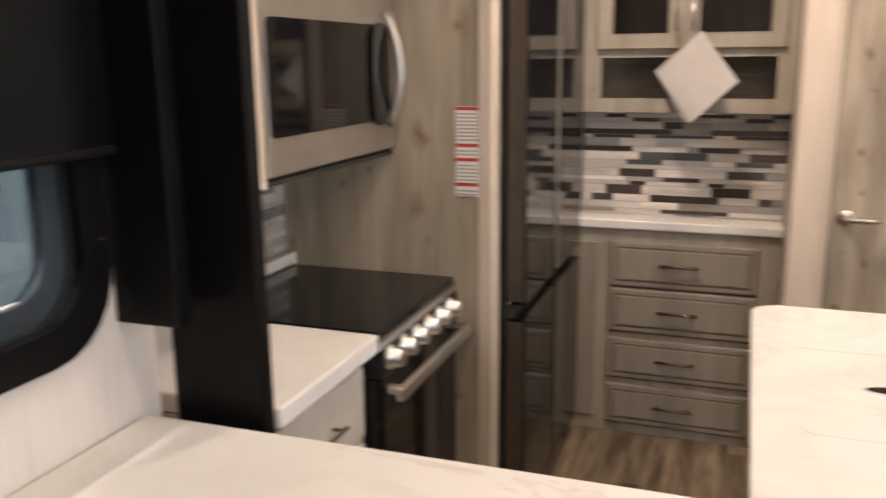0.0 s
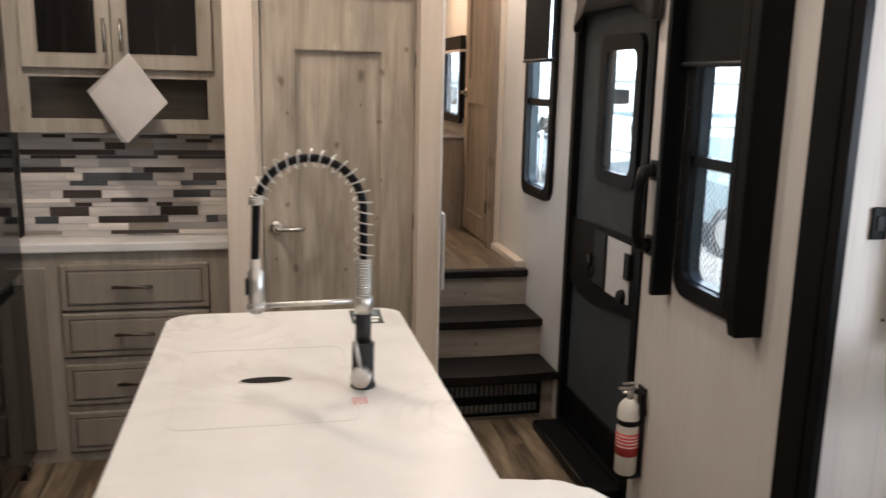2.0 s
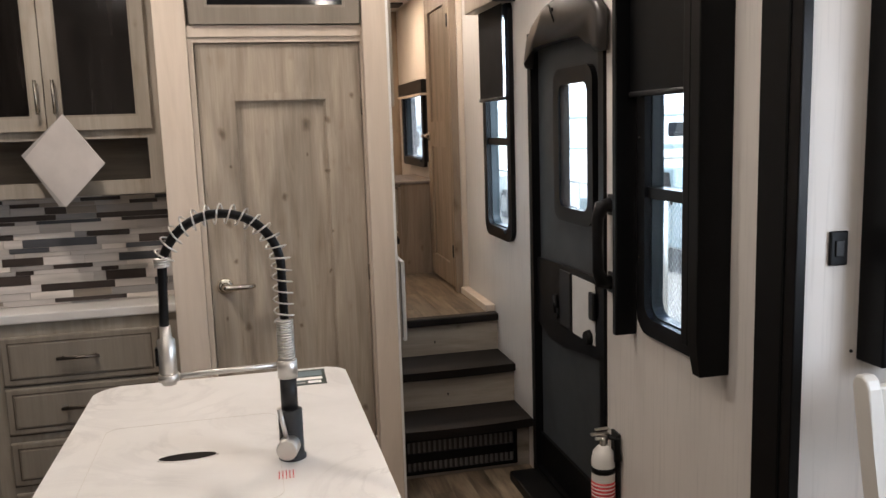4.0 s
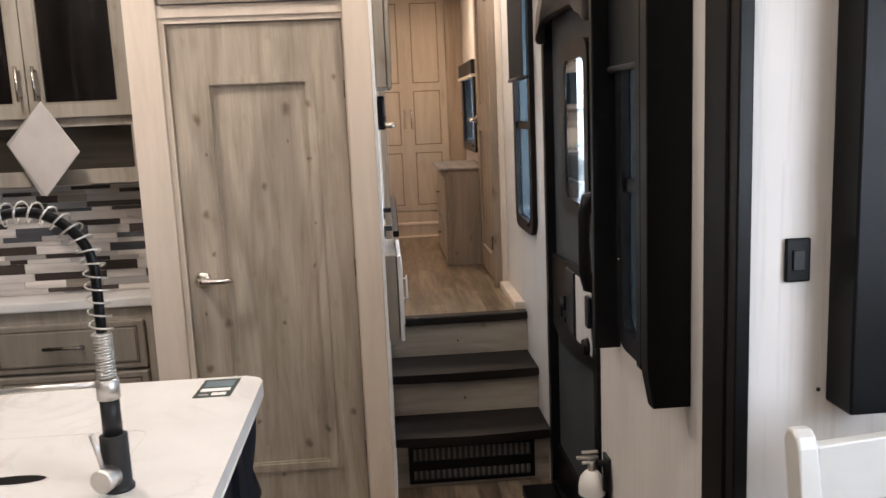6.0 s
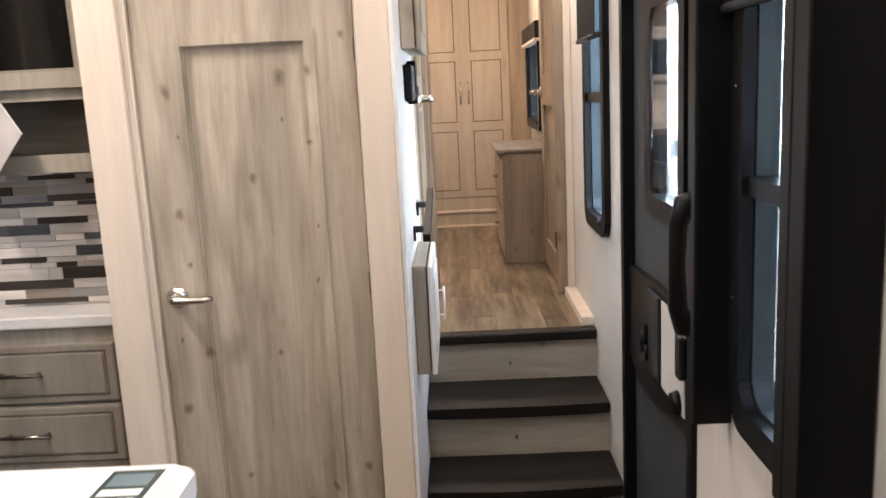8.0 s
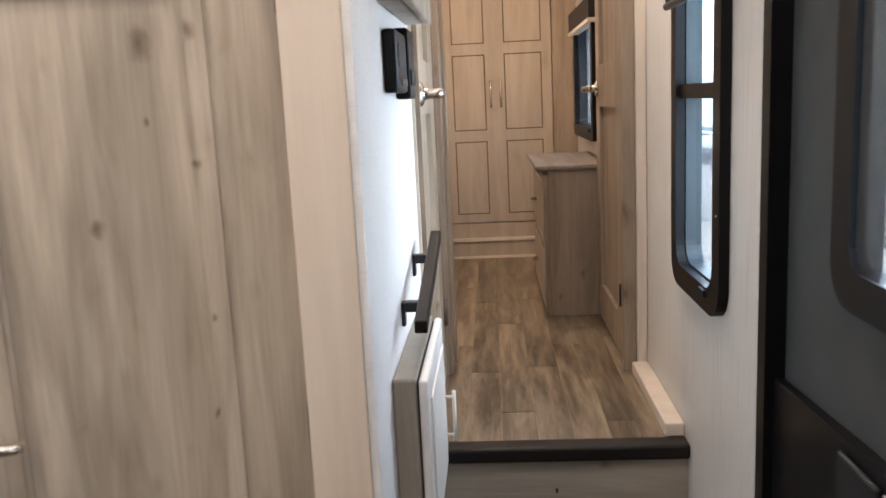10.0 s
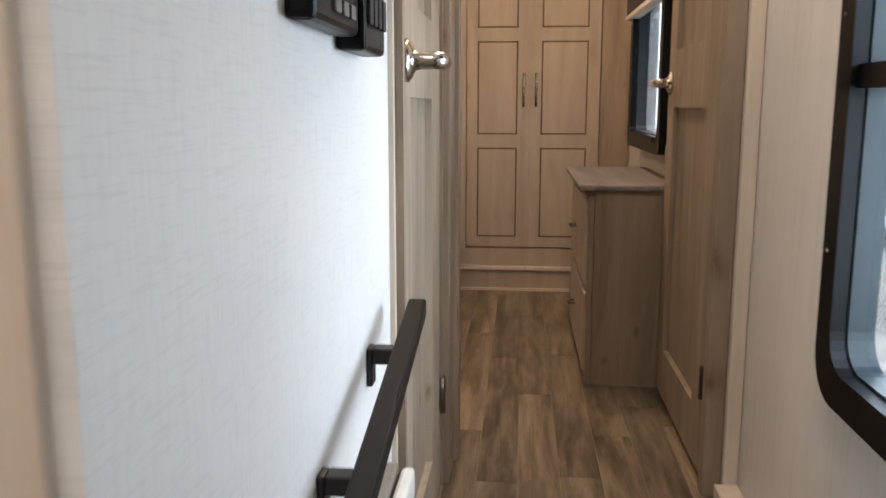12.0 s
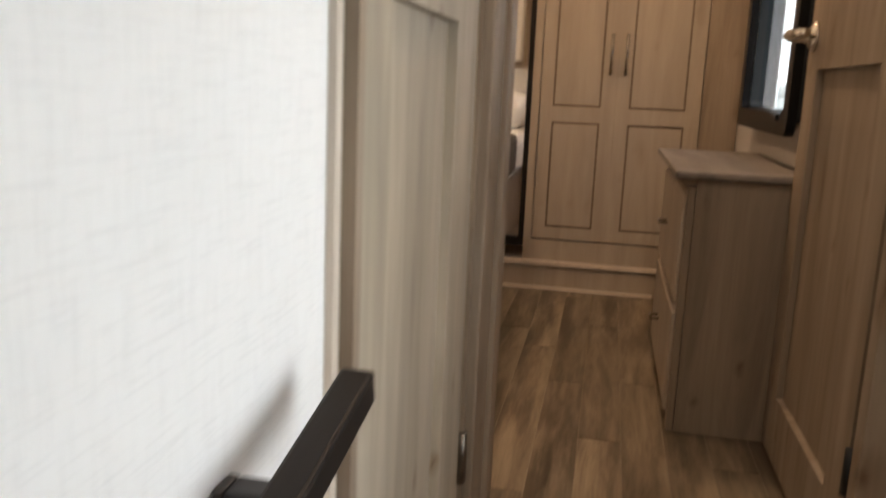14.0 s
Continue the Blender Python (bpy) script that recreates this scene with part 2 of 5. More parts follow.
PADDED = plain("brown_padded_vinyl", (0.018, 0.015, 0.0132), 0.40, vary=0.25, scale=22)
NAVY = plain("dark_navy_paint", (0.010, 0.013, 0.020), 0.45, vary=0.2, spec=0.35)
STEEL = plain("brushed_steel", (0.60, 0.58, 0.55), 0.36, 1.0, vary=0.05, grain=0.0)
NICKEL = plain("satin_nickel", (0.60, 0.56, 0.50), 0.24, 1.0, vary=0.06, grain=0.0)
BRONZE = plain("dark_nickel_pull", (0.22, 0.19, 0.16), 0.34, 1.0, vary=0.15)
GLOSSBLACK = plain("gloss_black_glass", (0.006, 0.006, 0.007), 0.07, vary=0.1, grain=0.0)
FRIDGEEDGE = plain("brown_reflection_edge", (0.11, 0.09, 0.072), 0.35, 0.5, vary=0.15)
SMOKED = wood("smoked_cabinet_glass", (0.004, 0.0032, 0.0028), (0.009, 0.0075, 0.0065), (0.022, 0.018, 0.016), "z", 0.0, rough=0.12, blotch=0.5)
DARKIN = plain("dark_interior", (0.03, 0.027, 0.024), 0.6)
# wood toned down to put the niche's inner shade into its colour
NICHE = wood("shaded_niche_wood", (0.10, 0.085, 0.07), (0.15, 0.13, 0.105), (0.19, 0.165, 0.135), "x", 0.0, blotch=0.3)
WHITE = plain("white_paint", (0.69, 0.67, 0.63), 0.4, vary=0.04)
CREAMCAB = plain("cream_cabinet_paint", (0.54, 0.50, 0.44), 0.42, vary=0.06)
SAMPLE = plain("pale_sample_stone", (0.60, 0.56, 0.53), 0.45, vary=0.10, scale=7)
LOCKWHITE = plain("pale_lock_plate", (0.55, 0.54, 0.52), 0.5, vary=0.05)
CHAIRPAINT = plain("cream_chair_paint", (0.55, 0.53, 0.485), 0.4, vary=0.05)
PAPER = plain("white_paper", (0.84, 0.81, 0.77), 0.7, vary=0.03)
RED = plain("red_print", (0.55, 0.05, 0.05), 0.5)
GREYPRINT = plain("grey_print", (0.42, 0.40, 0.38), 0.6)
GREENPRINT = plain("green_black_label", (0.035, 0.05, 0.042), 0.4)
GLASS = glass("window_glass", (0.80, 0.85, 0.87))
TINTED = glass("tinted_window_glass", (0.74, 0.79, 0.81))
MIRROR = plain("mirror_silver", (0.92, 0.92, 0.92), 0.02, 1.0, vary=0.0, grain=0.0)
SHADE = plain("black_roller_shade", (0.008, 0.0075, 0.0075), 0.8, vary=0.15, spec=0.15)
BEDWHITE = plain("white_bed_linen", (0.80, 0.79, 0.77), 0.85, vary=0.08)
BEDGREY = plain("brown_throw", (0.10, 0.08, 0.065), 0.9, vary=0.2)
GROUT = plain("tile_grout", (0.46, 0.42, 0.37), 0.8)
ASPHALT = plain("lot_gravel", (0.14, 0.137, 0.128), 0.9, vary=0.3, scale=3)
TRAILER = plain("trailer_white", (0.50, 0.56, 0.57), 0.35, vary=0.06)
TRAILERBAND = plain("trailer_grey_band", (0.14, 0.19, 0.21), 0.35)
# deep tint dims the yard beyond window_4 in place of shade there
DARKTINT = glass("dark_tinted_glass", (0.16, 0.205, 0.235))
SASH = plain("blue_grey_sash", (0.030, 0.040, 0.050), 0.4, spec=0.3)
# blue-grey base stands in for daylight reflected in slanting glass
REVEAL = plain("blue_grey_reflection", (0.018, 0.025, 0.029), 0.35, spec=0.3)
SLAT = plain("grille_slat", (0.13, 0.124, 0.118), 0.4)
TYRE = plain("tyre_rubber", (0.02, 0.02, 0.02), 0.8)
LEDGLOW = glow("led_diffuser", LED, 2.0)
TILES = [wood("tile_%s" % n, tuple(c * 0.72 for c in k), k, tuple(min(1, c * 1.2) for c in k), "x", 0.0, True, r, 0.3)
         for n, k, r in (("cream", (0.78, 0.72, 0.66), 0.28), ("pale", (0.66, 0.61, 0.57), 0.28), ("grey", (0.36, 0.345, 0.335), 0.24),
                         ("brown", (0.075, 0.060, 0.053), 0.22), ("slate", (0.085, 0.088, 0.095), 0.2), ("tan", (0.36, 0.305, 0.25), 0.3))]

# ---- mesh tools ----
HOME = {}


def thing(name, at, label, category, group="", kind=""):
    ob = new(name)
    ob.empty_display_size = 0.1
    ob.location = at
    HOME[ob] = Vector(at)
    return tagged(ob, label, category, group, kind)


def link_mesh(name, bm, material):
    me = bpy.data.meshes.new(name)
    bmesh.ops.recalc_face_normals(bm, faces=bm.faces)
    bm.to_mesh(me)
    bm.free()
    me.materials.append(material)
    return new(name, me)


def part(name, bm, material, parent, label=""):
    """Links a bmesh, drawn in world metres, as one mesh under a thing or a part."""
    home = HOME[parent]
    bmesh.ops.translate(bm, vec=-home, verts=bm.verts)
    ob = link_mesh(name, bm, material)
    ob.parent = parent
    HOME[ob] = home
    return tagged(ob, label)


def setting(name, bm, material, label="", category=""):
    ob = link_mesh(name, bm, material)
    HOME[ob] = Vector((0, 0, 0))
    return tagged(ob, label, category, kind="structure")


def box(bm, x0, x1, y0, y1, z0, z1):
    v = [bm.verts.new(p) for p in ((x0, y0, z0), (x1, y0, z0), (x1, y1, z0), (x0, y1, z0), (x0, y0, z1), (x1, y0, z1), (x1, y1, z1), (x0, y1, z1))]
    for f in ((3, 2, 1, 0), (4, 5, 6, 7), (0, 1, 5, 4), (1, 2, 6, 5), (2, 3, 7, 6), (3, 0, 4, 7)):
        bm.faces.new([v[i] for i in f])


def boxes(*rows, bevel=0.0, segments=2):
    bm = bmesh.new()
    for r in rows:
        box(bm, *r)
    if bevel:
        bmesh.ops.bevel(bm, geom=list(bm.edges), offset=bevel, segments=segments, affect="EDGES", profile=0.5)
    return bm


def tube(bm, pts, r, n=12, caps=True):
    """A round bar along points; r is one radius or one for each point."""
    pts = [Vector(p) for p in pts]
    rs = r if isinstance(r, (list, tuple)) else [r] * len(pts)
    side = None
    loops = []
    for i, p in enumerate(pts):
        d = (pts[min(i + 1, len(pts) - 1)] - pts[max(i - 1, 0)]).normalized()
        if side is None:
            side = d.orthogonal().normalized()
        side = (side - d * side.dot(d)).normalized()
        up = d.cross(side)
        loops.append([bm.verts.new(p + (side * math.cos(a) + up * math.sin(a)) * rs[i]) for a in (2 * math.pi * k / n for k in range(n))])
    for a, b in zip(loops, loops[1:]):
        for k in range(n):
            f = bm.faces.new((a[k], a[(k + 1) % n], b[(k + 1) % n], b[k]))
            f.smooth = True
    if caps:
        bm.faces.new(loops[0][::-1])
        bm.faces.new(loops[-1])
    return bm


def tubes(*rows, n=12):
    bm = bmesh.new()
    for pts, r in rows:
        tube(bm, pts, r, n)
    return bm


def rounded(u0, u1, v0, v1, r, n=6):
    """Corner points of a rounded rectangle; r is one radius or four (from u1,v1 round to u1,v0)."""
    rs = r if isinstance(r, (list, tuple)) else (r,) * 4
    out = []
    for (cu, cv, a0), q in zip(((u1, v1, 0), (u0, v1, 90), (u0, v0, 180), (u1, v0, 270)), rs):
        su, sv = (1 if cu == u1 else -1), (1 if cv == v1 else -1)
        for k in range(n + 1):
            a = radians(a0 + 90 * k / n)
            out.append((cu - su * q + q * math.cos(a), cv - sv * q + q * math.sin(a)))
    return out


AXES = {"x": lambda u, v, d: (d, u, v), "y": lambda u, v, d: (u, d, v), "z": lambda u, v, d: (u, v, d)}


def prism(pts, axis, d0, d1, bm=None, bevel=0.0):
    bm = bm or bmesh.new()
    to = AXES[axis]
    a = [bm.verts.new(to(u, v, d0)) for u, v in pts]
    b = [bm.verts.new(to(u, v, d1)) for u, v in pts]
    fa, fb = bm.faces.new(a[::-1]), bm.faces.new(b)
    for i in range(len(pts)):
        bm.faces.new((a[i], a[(i + 1) % len(a)], b[(i + 1) % len(a)], b[i]))
    if bevel:
        bmesh.ops.bevel(bm, geom=list(fb.edges) + list(fa.edges), offset=bevel, segments=2, affect="EDGES", profile=0.5)
    return bm


def ring(outer, inner, axis, d0, d1, bevel=0.0):
    """A flat frame between two outlines with as many points, from depth d0 to d1."""
    bm = bmesh.new()
    to = AXES[axis]
    rows = [[bm.verts.new(to(u, v, d)) for u, v in pts] for pts, d in ((outer, d0), (outer, d1), (inner, d1), (inner, d0))]
    n = len(outer)
    for a, b in zip(rows, rows[1:] + rows[:1]):
        for i in range(n):
            bm.faces.new((a[i], a[(i + 1) % n], b[(i + 1) % n], b[i]))
    if bevel:
        keep = [e for e in bm.edges if abs(sum((1 if v in rows[1] or v in rows[2] else 0) for v in e.verts) - 2) < 0.5 and e.calc_length() < 9]
        keep = [e for e in keep if (e.verts[0] in rows[1] and e.verts[1] in rows[1]) or (e.verts[0] in rows[2] and e.verts[1] in rows[2])]
        bmesh.ops.bevel(bm, geom=keep, offset=bevel, segments=2, affect="EDGES", profile=0.5)
    return bm


def wall_cells(axis, d0, d1, u0, u1, v0, v1, holes):
    """A wall slab with rectangular openings (u0, u1, v0, v1) right through it."""
    us = sorted({u0, u1, *(h[0] for h in holes), *(h[1] for h in holes)})
    vs = sorted({v0, v1, *(h[2] for h in holes), *(h[3] for h in holes)})
    to = AXES[axis]
    bm = bmesh.new()
    cells = {(i, j) for i in range(len(us) - 1) for j in range(len(vs) - 1)
             if not any(h[0] <= us[i] < h[1] and h[2] <= vs[j] < h[3] for h in holes)}
    grid = {}

    def vert(i, j, d):
        if (i, j, d) not in grid:
            grid[(i, j, d)] = bm.verts.new(to(us[i], vs[j], d))
        return grid[(i, j, d)]
    for i, j in cells:
        for d in (d0, d1):
            bm.faces.new([vert(a, b, d) for a, b in ((i, j), (i + 1, j), (i + 1, j + 1), (i, j + 1))])
        for di, dj, a, b in ((-1, 0, (i, j), (i, j + 1)), (1, 0, (i + 1, j), (i + 1, j + 1)), (0, -1, (i, j), (i + 1, j)), (0, 1, (i, j + 1), (i + 1, j + 1))):
            if (i + di, j + dj) not in cells:
                bm.faces.new((vert(*a, d0), vert(*b, d0), vert(*b, d1), vert(*a, d1)))
    return bm


def handle_bar(parent, p0, p1, out, r=0.005, material=None, name="handle"):
    """A pull: a bar from p0 to p1 on two short feet, standing out by the vector."""
    p0, p1, out = Vector(p0), Vector(p1), Vector(out)
    d = (p1 - p0) * 0.12
    bm = tubes(([p0 + out, p1 + out], r), ([p0 + d, p0 + d + out], r * 0.9), ([p1 - d, p1 - d + out], r * 0.9), n=8)
    return part(name, bm, material or BRONZE, parent, "slim metal pull")


def lever(parent, at, out, along, name="door_handle"):
    """A round rose with a lever."""
    at, out, along = Vector(at), Vector(out), Vector(along)
    stem = [at + out * 0.006, at + out * 0.014, at + out * 0.022, at + out * 0.038]
    bend = [at + out * (0.038 + 0.011 * math.sin(a)) + along * (0.011 * (1 - math.cos(a))) for a in (radians(d) for d in (22, 45, 67, 90))]
    arm = [at + out * 0.049 + along * 0.04, at + out * 0.049 + along * 0.075, at + out * 0.044 + along * 0.094, at + out * 0.036 + along * 0.103]
    path = stem + bend + arm
    bm = tubes(([at, at + out * 0.004, at + out * 0.009, at + out * 0.013], [0.030, 0.030, 0.024, 0.016]),
               (path, [0.019, 0.0140, 0.0125, 0.0122] + [0.0122] * 4 + [0.0112, 0.0102, 0.0098, 0.0085]), n=20)
    return part(name, bm, NICKEL, parent, "satin nickel lever")


def framed_panel(parent, axis, u0, u1, v0, v1, face, out, panels, material, name="door_leaf", style="mould", thick=0.03):
    """A leaf with sunk panels (u0, u1, v0, v1). mould: a proud moulding round each; shaker: plain; groove: a raised field in a dark groove."""
    back = face - out * thick
    leaf = part(name, wall_cells(axis, *sorted((back, face)), u0, u1, v0, v1, panels), material, parent)

    def at(a, b):
        return sorted((face + out * a, face + out * b))
    for a, b, c, d in panels:
        square = [(a, c), (b, c), (b, d), (a, d)]
        depth = 0.005 if style == "groove" else 0.013
        part("panel", prism(square, axis, *sorted((back + out * 0.003, face - out * depth))), GROOVE if style == "groove" else material, leaf)
        if style == "mould":
            w = 0.027
            o = [(a - w, c - w), (b + w, c - w), (b + w, d + w), (a - w, d + w)]
            part("moulding", ring(o, square, axis, *at(0.0005, 0.006)), material, leaf)
            w = 0.006
            i = [(a + w, c + w), (b - w, c + w), (b - w, d - w), (a + w, d - w)]
            part("bead", ring(square, i, axis, *at(-0.0128, -0.004)), material, leaf)
        elif style == "groove":
            w = 0.0072
            part("raised_field", prism([(a + w, c + w), (b - w, c + w), (b - w, d - w), (a + w, d - w)], axis, *at(-0.0048, -0.001)), material, leaf)
    return leaf

# ---- setting ----
FL2 = 0.605
setting("floor", boxes((-1.3, 1.84, -1.75, 3.90, -0.08, -0.0015), (1.8405, 2.6, -1.75, 2.02, -0.08, -0.0015)), JOINT, "subfloor under the grey brown vinyl planks", "floor")
setting("floor_2", boxes((-0.9, 1.80, 4.347, 7.45, 0.5, FL2 - 0.0015)), JOINT, "raised bedroom subfloor under vinyl planks", "floor")
setting("ceiling", boxes((-1.3, 2.6, -1.75, 3.60, 2.55, 2.62)), CEIL, "plain off-white ceiling", "ceiling")
setting("ceiling_2", boxes((-0.95, 1.87, 3.60, 7.5, 2.40, 2.62)), CEIL, "plain off-white hall and bedroom ceiling", "ceiling")

WIN1 = (4.02, 4.395, 1.028, 2.05)
WIN2 = (2.34, 2.715, 0.925, 2.05)
WIN3 = (5.74, 6.42, 1.30, 1.80)
ENTRY = (3.01, 3.775, 0.0, 1.90)
setting("wall_east", wall_cells("x", 1.80, 1.842, 2.02, 7.5, -0.1, 2.6, [ENTRY, WIN1, WIN2, WIN3]), WALL, "light vinyl wallboard side wall", "wall")
setting("wall_slide_end", wall_cells("y", 1.975, 1.9975, 1.789, 2.62, -0.1, 2.6, [(2.06, 2.44, 1.02, 2.0)]), WALL, "light vinyl wallboard end wall of the dinette slide", "wall")
setting("wall_slide_side", wall_cells("x", 2.56, 2.62, -1.75, 1.975, -0.1, 2.6, [(0.3, 1.3, 1.0, 1.9)]), WALL, "light vinyl wallboard of the dinette slide", "wall")
setting("wall_west", wall_cells("x", -0.90, -0.83, -1.75, 1.60, -0.1, 2.6, [(0.65, 1.455, 1.10, 1.95)]), WALL, "light vinyl wallboard side wall", "wall")
setting("wall_kitchen", boxes((-1.25, -1.185, 1.50, 4.2, -0.1, 2.6)), WALL, "wallboard behind the kitchen counter", "wall")
setting("wall_kitchen_end", boxes((-1.185, -0.905, 1.55, 1.60, -0.1, 2.6)), WALL, "wallboard end of the kitchen slide", "wall")
setting("wall_hutch_back", boxes((-1.185, 1.09, 4.06, 4.12, -0.1, 2.6)), WALL, "wall behind the hutch", "wall")
setting("wall_south", boxes((-0.9, 2.62, -1.82, -1.75, -0.1, 2.6)), WALL, "light rear wall", "wall")
setting("wall_hall", wall_cells("x", 1.10, 1.165, 3.492, 5.0, -0.1, 2.45, [(4.300, 4.875, FL2, 2.31)]), WALLX, "white woven-look wallboard beside the steps", "wall")
setting("wall_bath_back", boxes((0.95, 1.0, 4.15, 5.0, 0.5, 2.45)), WALL, "wall behind the closed bathroom door", "wall")
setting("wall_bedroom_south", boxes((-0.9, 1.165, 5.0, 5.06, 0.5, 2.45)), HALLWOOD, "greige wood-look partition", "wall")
setting("wall_bedroom_west", boxes((-0.95, -0.9, 5.0, 7.5, 0.5, 2.45)), WALL, "light bedroom wall", "wall")
setting("wall_bedroom_north", boxes((-0.95, 1.87, 7.45, 7.5, 0.5, 2.45)), WALL, "light bedroom wall", "wall")

# dark fascia round the slide openings
fascia = thing("slide_fascia", (1.775, 2.01, 0), "black board trim at the dinette slide opening", "trim")
part("board", boxes((1.758, 1.798, 1.998, 2.10, 0.0, 2.545), bevel=0.004), BLACK, fascia)
part("edge_strip", boxes((1.762, 1.788, 1.960, 1.9975, 0.0, 2.545), bevel=0.003), BLACKPLASTIC, fascia)
fascia = thing("slide_fascia", (-0.7, 1.58, 0), "dark board trim at the kitchen slide opening", "trim")
part("board", boxes((-0.738, -0.607, 1.603, 1.640, 0.0, 2.545), bevel=0.004), BLACK, fascia)
part("edge_strip", boxes((-0.80, -0.7385, 1.608, 1.638, 0.0, 2.545), bevel=0.003), BLACKPLASTIC, fascia)


def rv_window(name, axis, face, out, u0, u1, v0, v1, bar, label, radius=0.07, rim=0.022, pane=GLASS, sash=0.0):
    """A black-framed window in a wall; face is the room side, out (+1 or -1) points into the room."""
    mid = AXES[axis]((u0 + u1) / 2, v0, face)
    w = thing(name, mid, label, "window", kind="structure")
    o = rounded(u0 - 0.03, u1 + 0.03, v0 - 0.03, v1 + 0.03, radius)
    i = rounded(u0 + rim, u1 - rim, v0 + rim, v1 - rim, radius * 0.75)
    d0, d1 = sorted((face + out * 0.001, face + out * 0.022))
    part("window_frame", ring(o, i, axis, d0, d1), BLACKPLASTIC, w)
    i2 = rounded(u0 + 0.001, u1 - 0.001, v0 + 0.001, v1 - 0.001, 0.01)
    j = rounded(u0 + rim + 0.004, u1 - rim - 0.004, v0 + rim + 0.004, v1 - rim - 0.004, radius * 0.7)
    d0, d1 = sorted((face - out * 0.038, face - out * 0.001))
    part("window_reveal", ring(i2, j, axis, d0, d1), REVEAL, w)
    if sash:
        k = rounded(u0 + rim + sash, u1 - rim - sash, v0 + rim + sash, v1 - rim - sash, radius * 0.55)
        d0, d1 = sorted((face - out * 0.034, face - out * 0.012))
        part("inner_sash", ring(j, k, axis, d0, d1), SASH, w, "blue-grey inner sash")
    for b in bar:
        d0, d1 = sorted((face - out * 0.036, face + out * 0.012))
        bm = bmesh.new()
        prism([(u0 + rim, b - 0.016), (u1 - rim, b - 0.016), (u1 - rim, b + 0.016), (u0 + rim, b + 0.016)], axis, d0, d1, bm)
        part("mid_bar", bm, BLACKPLASTIC, w)
    edges = [v0 + 0.02, *bar, v1 - 0.02]
    for a, b in zip(edges, edges[1:]):
        d0, d1 = sorted((face - out * 0.028, face - out * 0.024))
        bm = bmesh.new()
        prism([(u0 + 0.02, a + 0.005), (u1 - 0.02, a + 0.005), (u1 - 0.02, b - 0.005), (u0 + 0.02, b - 0.005)], axis, d0, d1, bm)
        g = part("pane", bm, pane, w)
        g.visible_shadow = False
    bm = bmesh.new()
    d0, d1 = sorted((face + out * 0.018, face + out * 0.03))
    prism([(u0 + 0.06, v0 + 0.004), (u0 + 0.10, v0 + 0.004), (u0 + 0.10, v0 + 0.018), (u0 + 0.06, v0 + 0.018)], axis, d0, d1, bm)
    part("latch", bm, BLACKMATT, w)
    for u in (u0 - 0.012, u1 + 0.012):
        for f in (0.18, 0.5, 0.82):
            v = v0 + (v1 - v0) * f
            part("screw", tubes(([AXES[axis](u, v, face + out * 0.0221), AXES[axis](u, v, face + out * 0.0236)], [0.0042, 0.003]), n=8), NICKEL, w)
    return w


rv_window("window_1", "x", 1.80, -1, *WIN1, [1.455], "tall black-framed window by the steps with rounded corners", pane=TINTED)
rv_window("window_2", "x", 1.80, -1, *WIN2, [1.325], "tall black-framed window with rounded corners between side boards")
rv_window("window_3", "x", 1.765, -1, *WIN3, [], "black-framed bedroom window", radius=0.03, pane=TINTED)
rv_window("window_4", "x", -0.83, 1, 0.65, 1.455, 1.10, 1.95, [], "wide black-framed window with rounded corners", radius=0.14, rim=0.03, pane=DARKTINT, sash=0.045)
rv_window("window_5", "x", 2.56, -1, 0.3, 1.3, 1.0, 1.9, [], "wide black-framed dinette window")
rv_window("window_6", "y", 1.975, -1, 2.06, 2.44, 1.02, 2.0, [1.4], "narrow black-framed window in the slide end")


def surround(at, rows, label):
    s = thing("window_surround", at, label, "window trim")
    for n, r in rows:
        part(n, boxes(r, bevel=0.004) if len(r) == 6 else prism(r[0], "y", *r[1], bevel=0.004), BLACK, s)
    return s


surround((1.79, 2.5, 0.87), [("side_board", ([(1.705, 2.2), (1.705, 0.985), (1.708, 0.95), (1.719, 0.888), (1.799, 0.888), (1.799, 2.2)], (2.262, 2.306))), ("front_lip", (1.705, 1.728, 2.3065, 2.342, 0.96, 2.2)), ("side_board", (1.728, 1.799, 2.785, 2.812, 0.870, 2.2)),
                             ("top_board", (1.702, 1.799, 2.3425, 2.783, 2.08, 2.2))], "black boards boxed round a tall window")
surround((2.2, 1.94, 1.0), [("side_board", (1.932, 2.02, 1.892, 1.974, 0.997, 2.2)), ("side_board", (2.475, 2.55, 1.890, 1.974, 0.985, 2.2)),
                            ("top_board", (2.021, 2.474, 1.890, 1.974, 2.06, 2.2))], "black boards boxed round the slide end window")
surround((-0.82, 1.0, 1.05), [("side_board", (-0.829, -0.70, 1.505, 1.545, 1.095, 2.2)), ("side_board", (-0.829, -0.70, 0.54, 0.58, 1.095, 2.2)),
                              ("top_board", (-0.829, -0.70, 0.581, 1.504, 2.0, 2.2))], "dark boards boxed round a wide window")


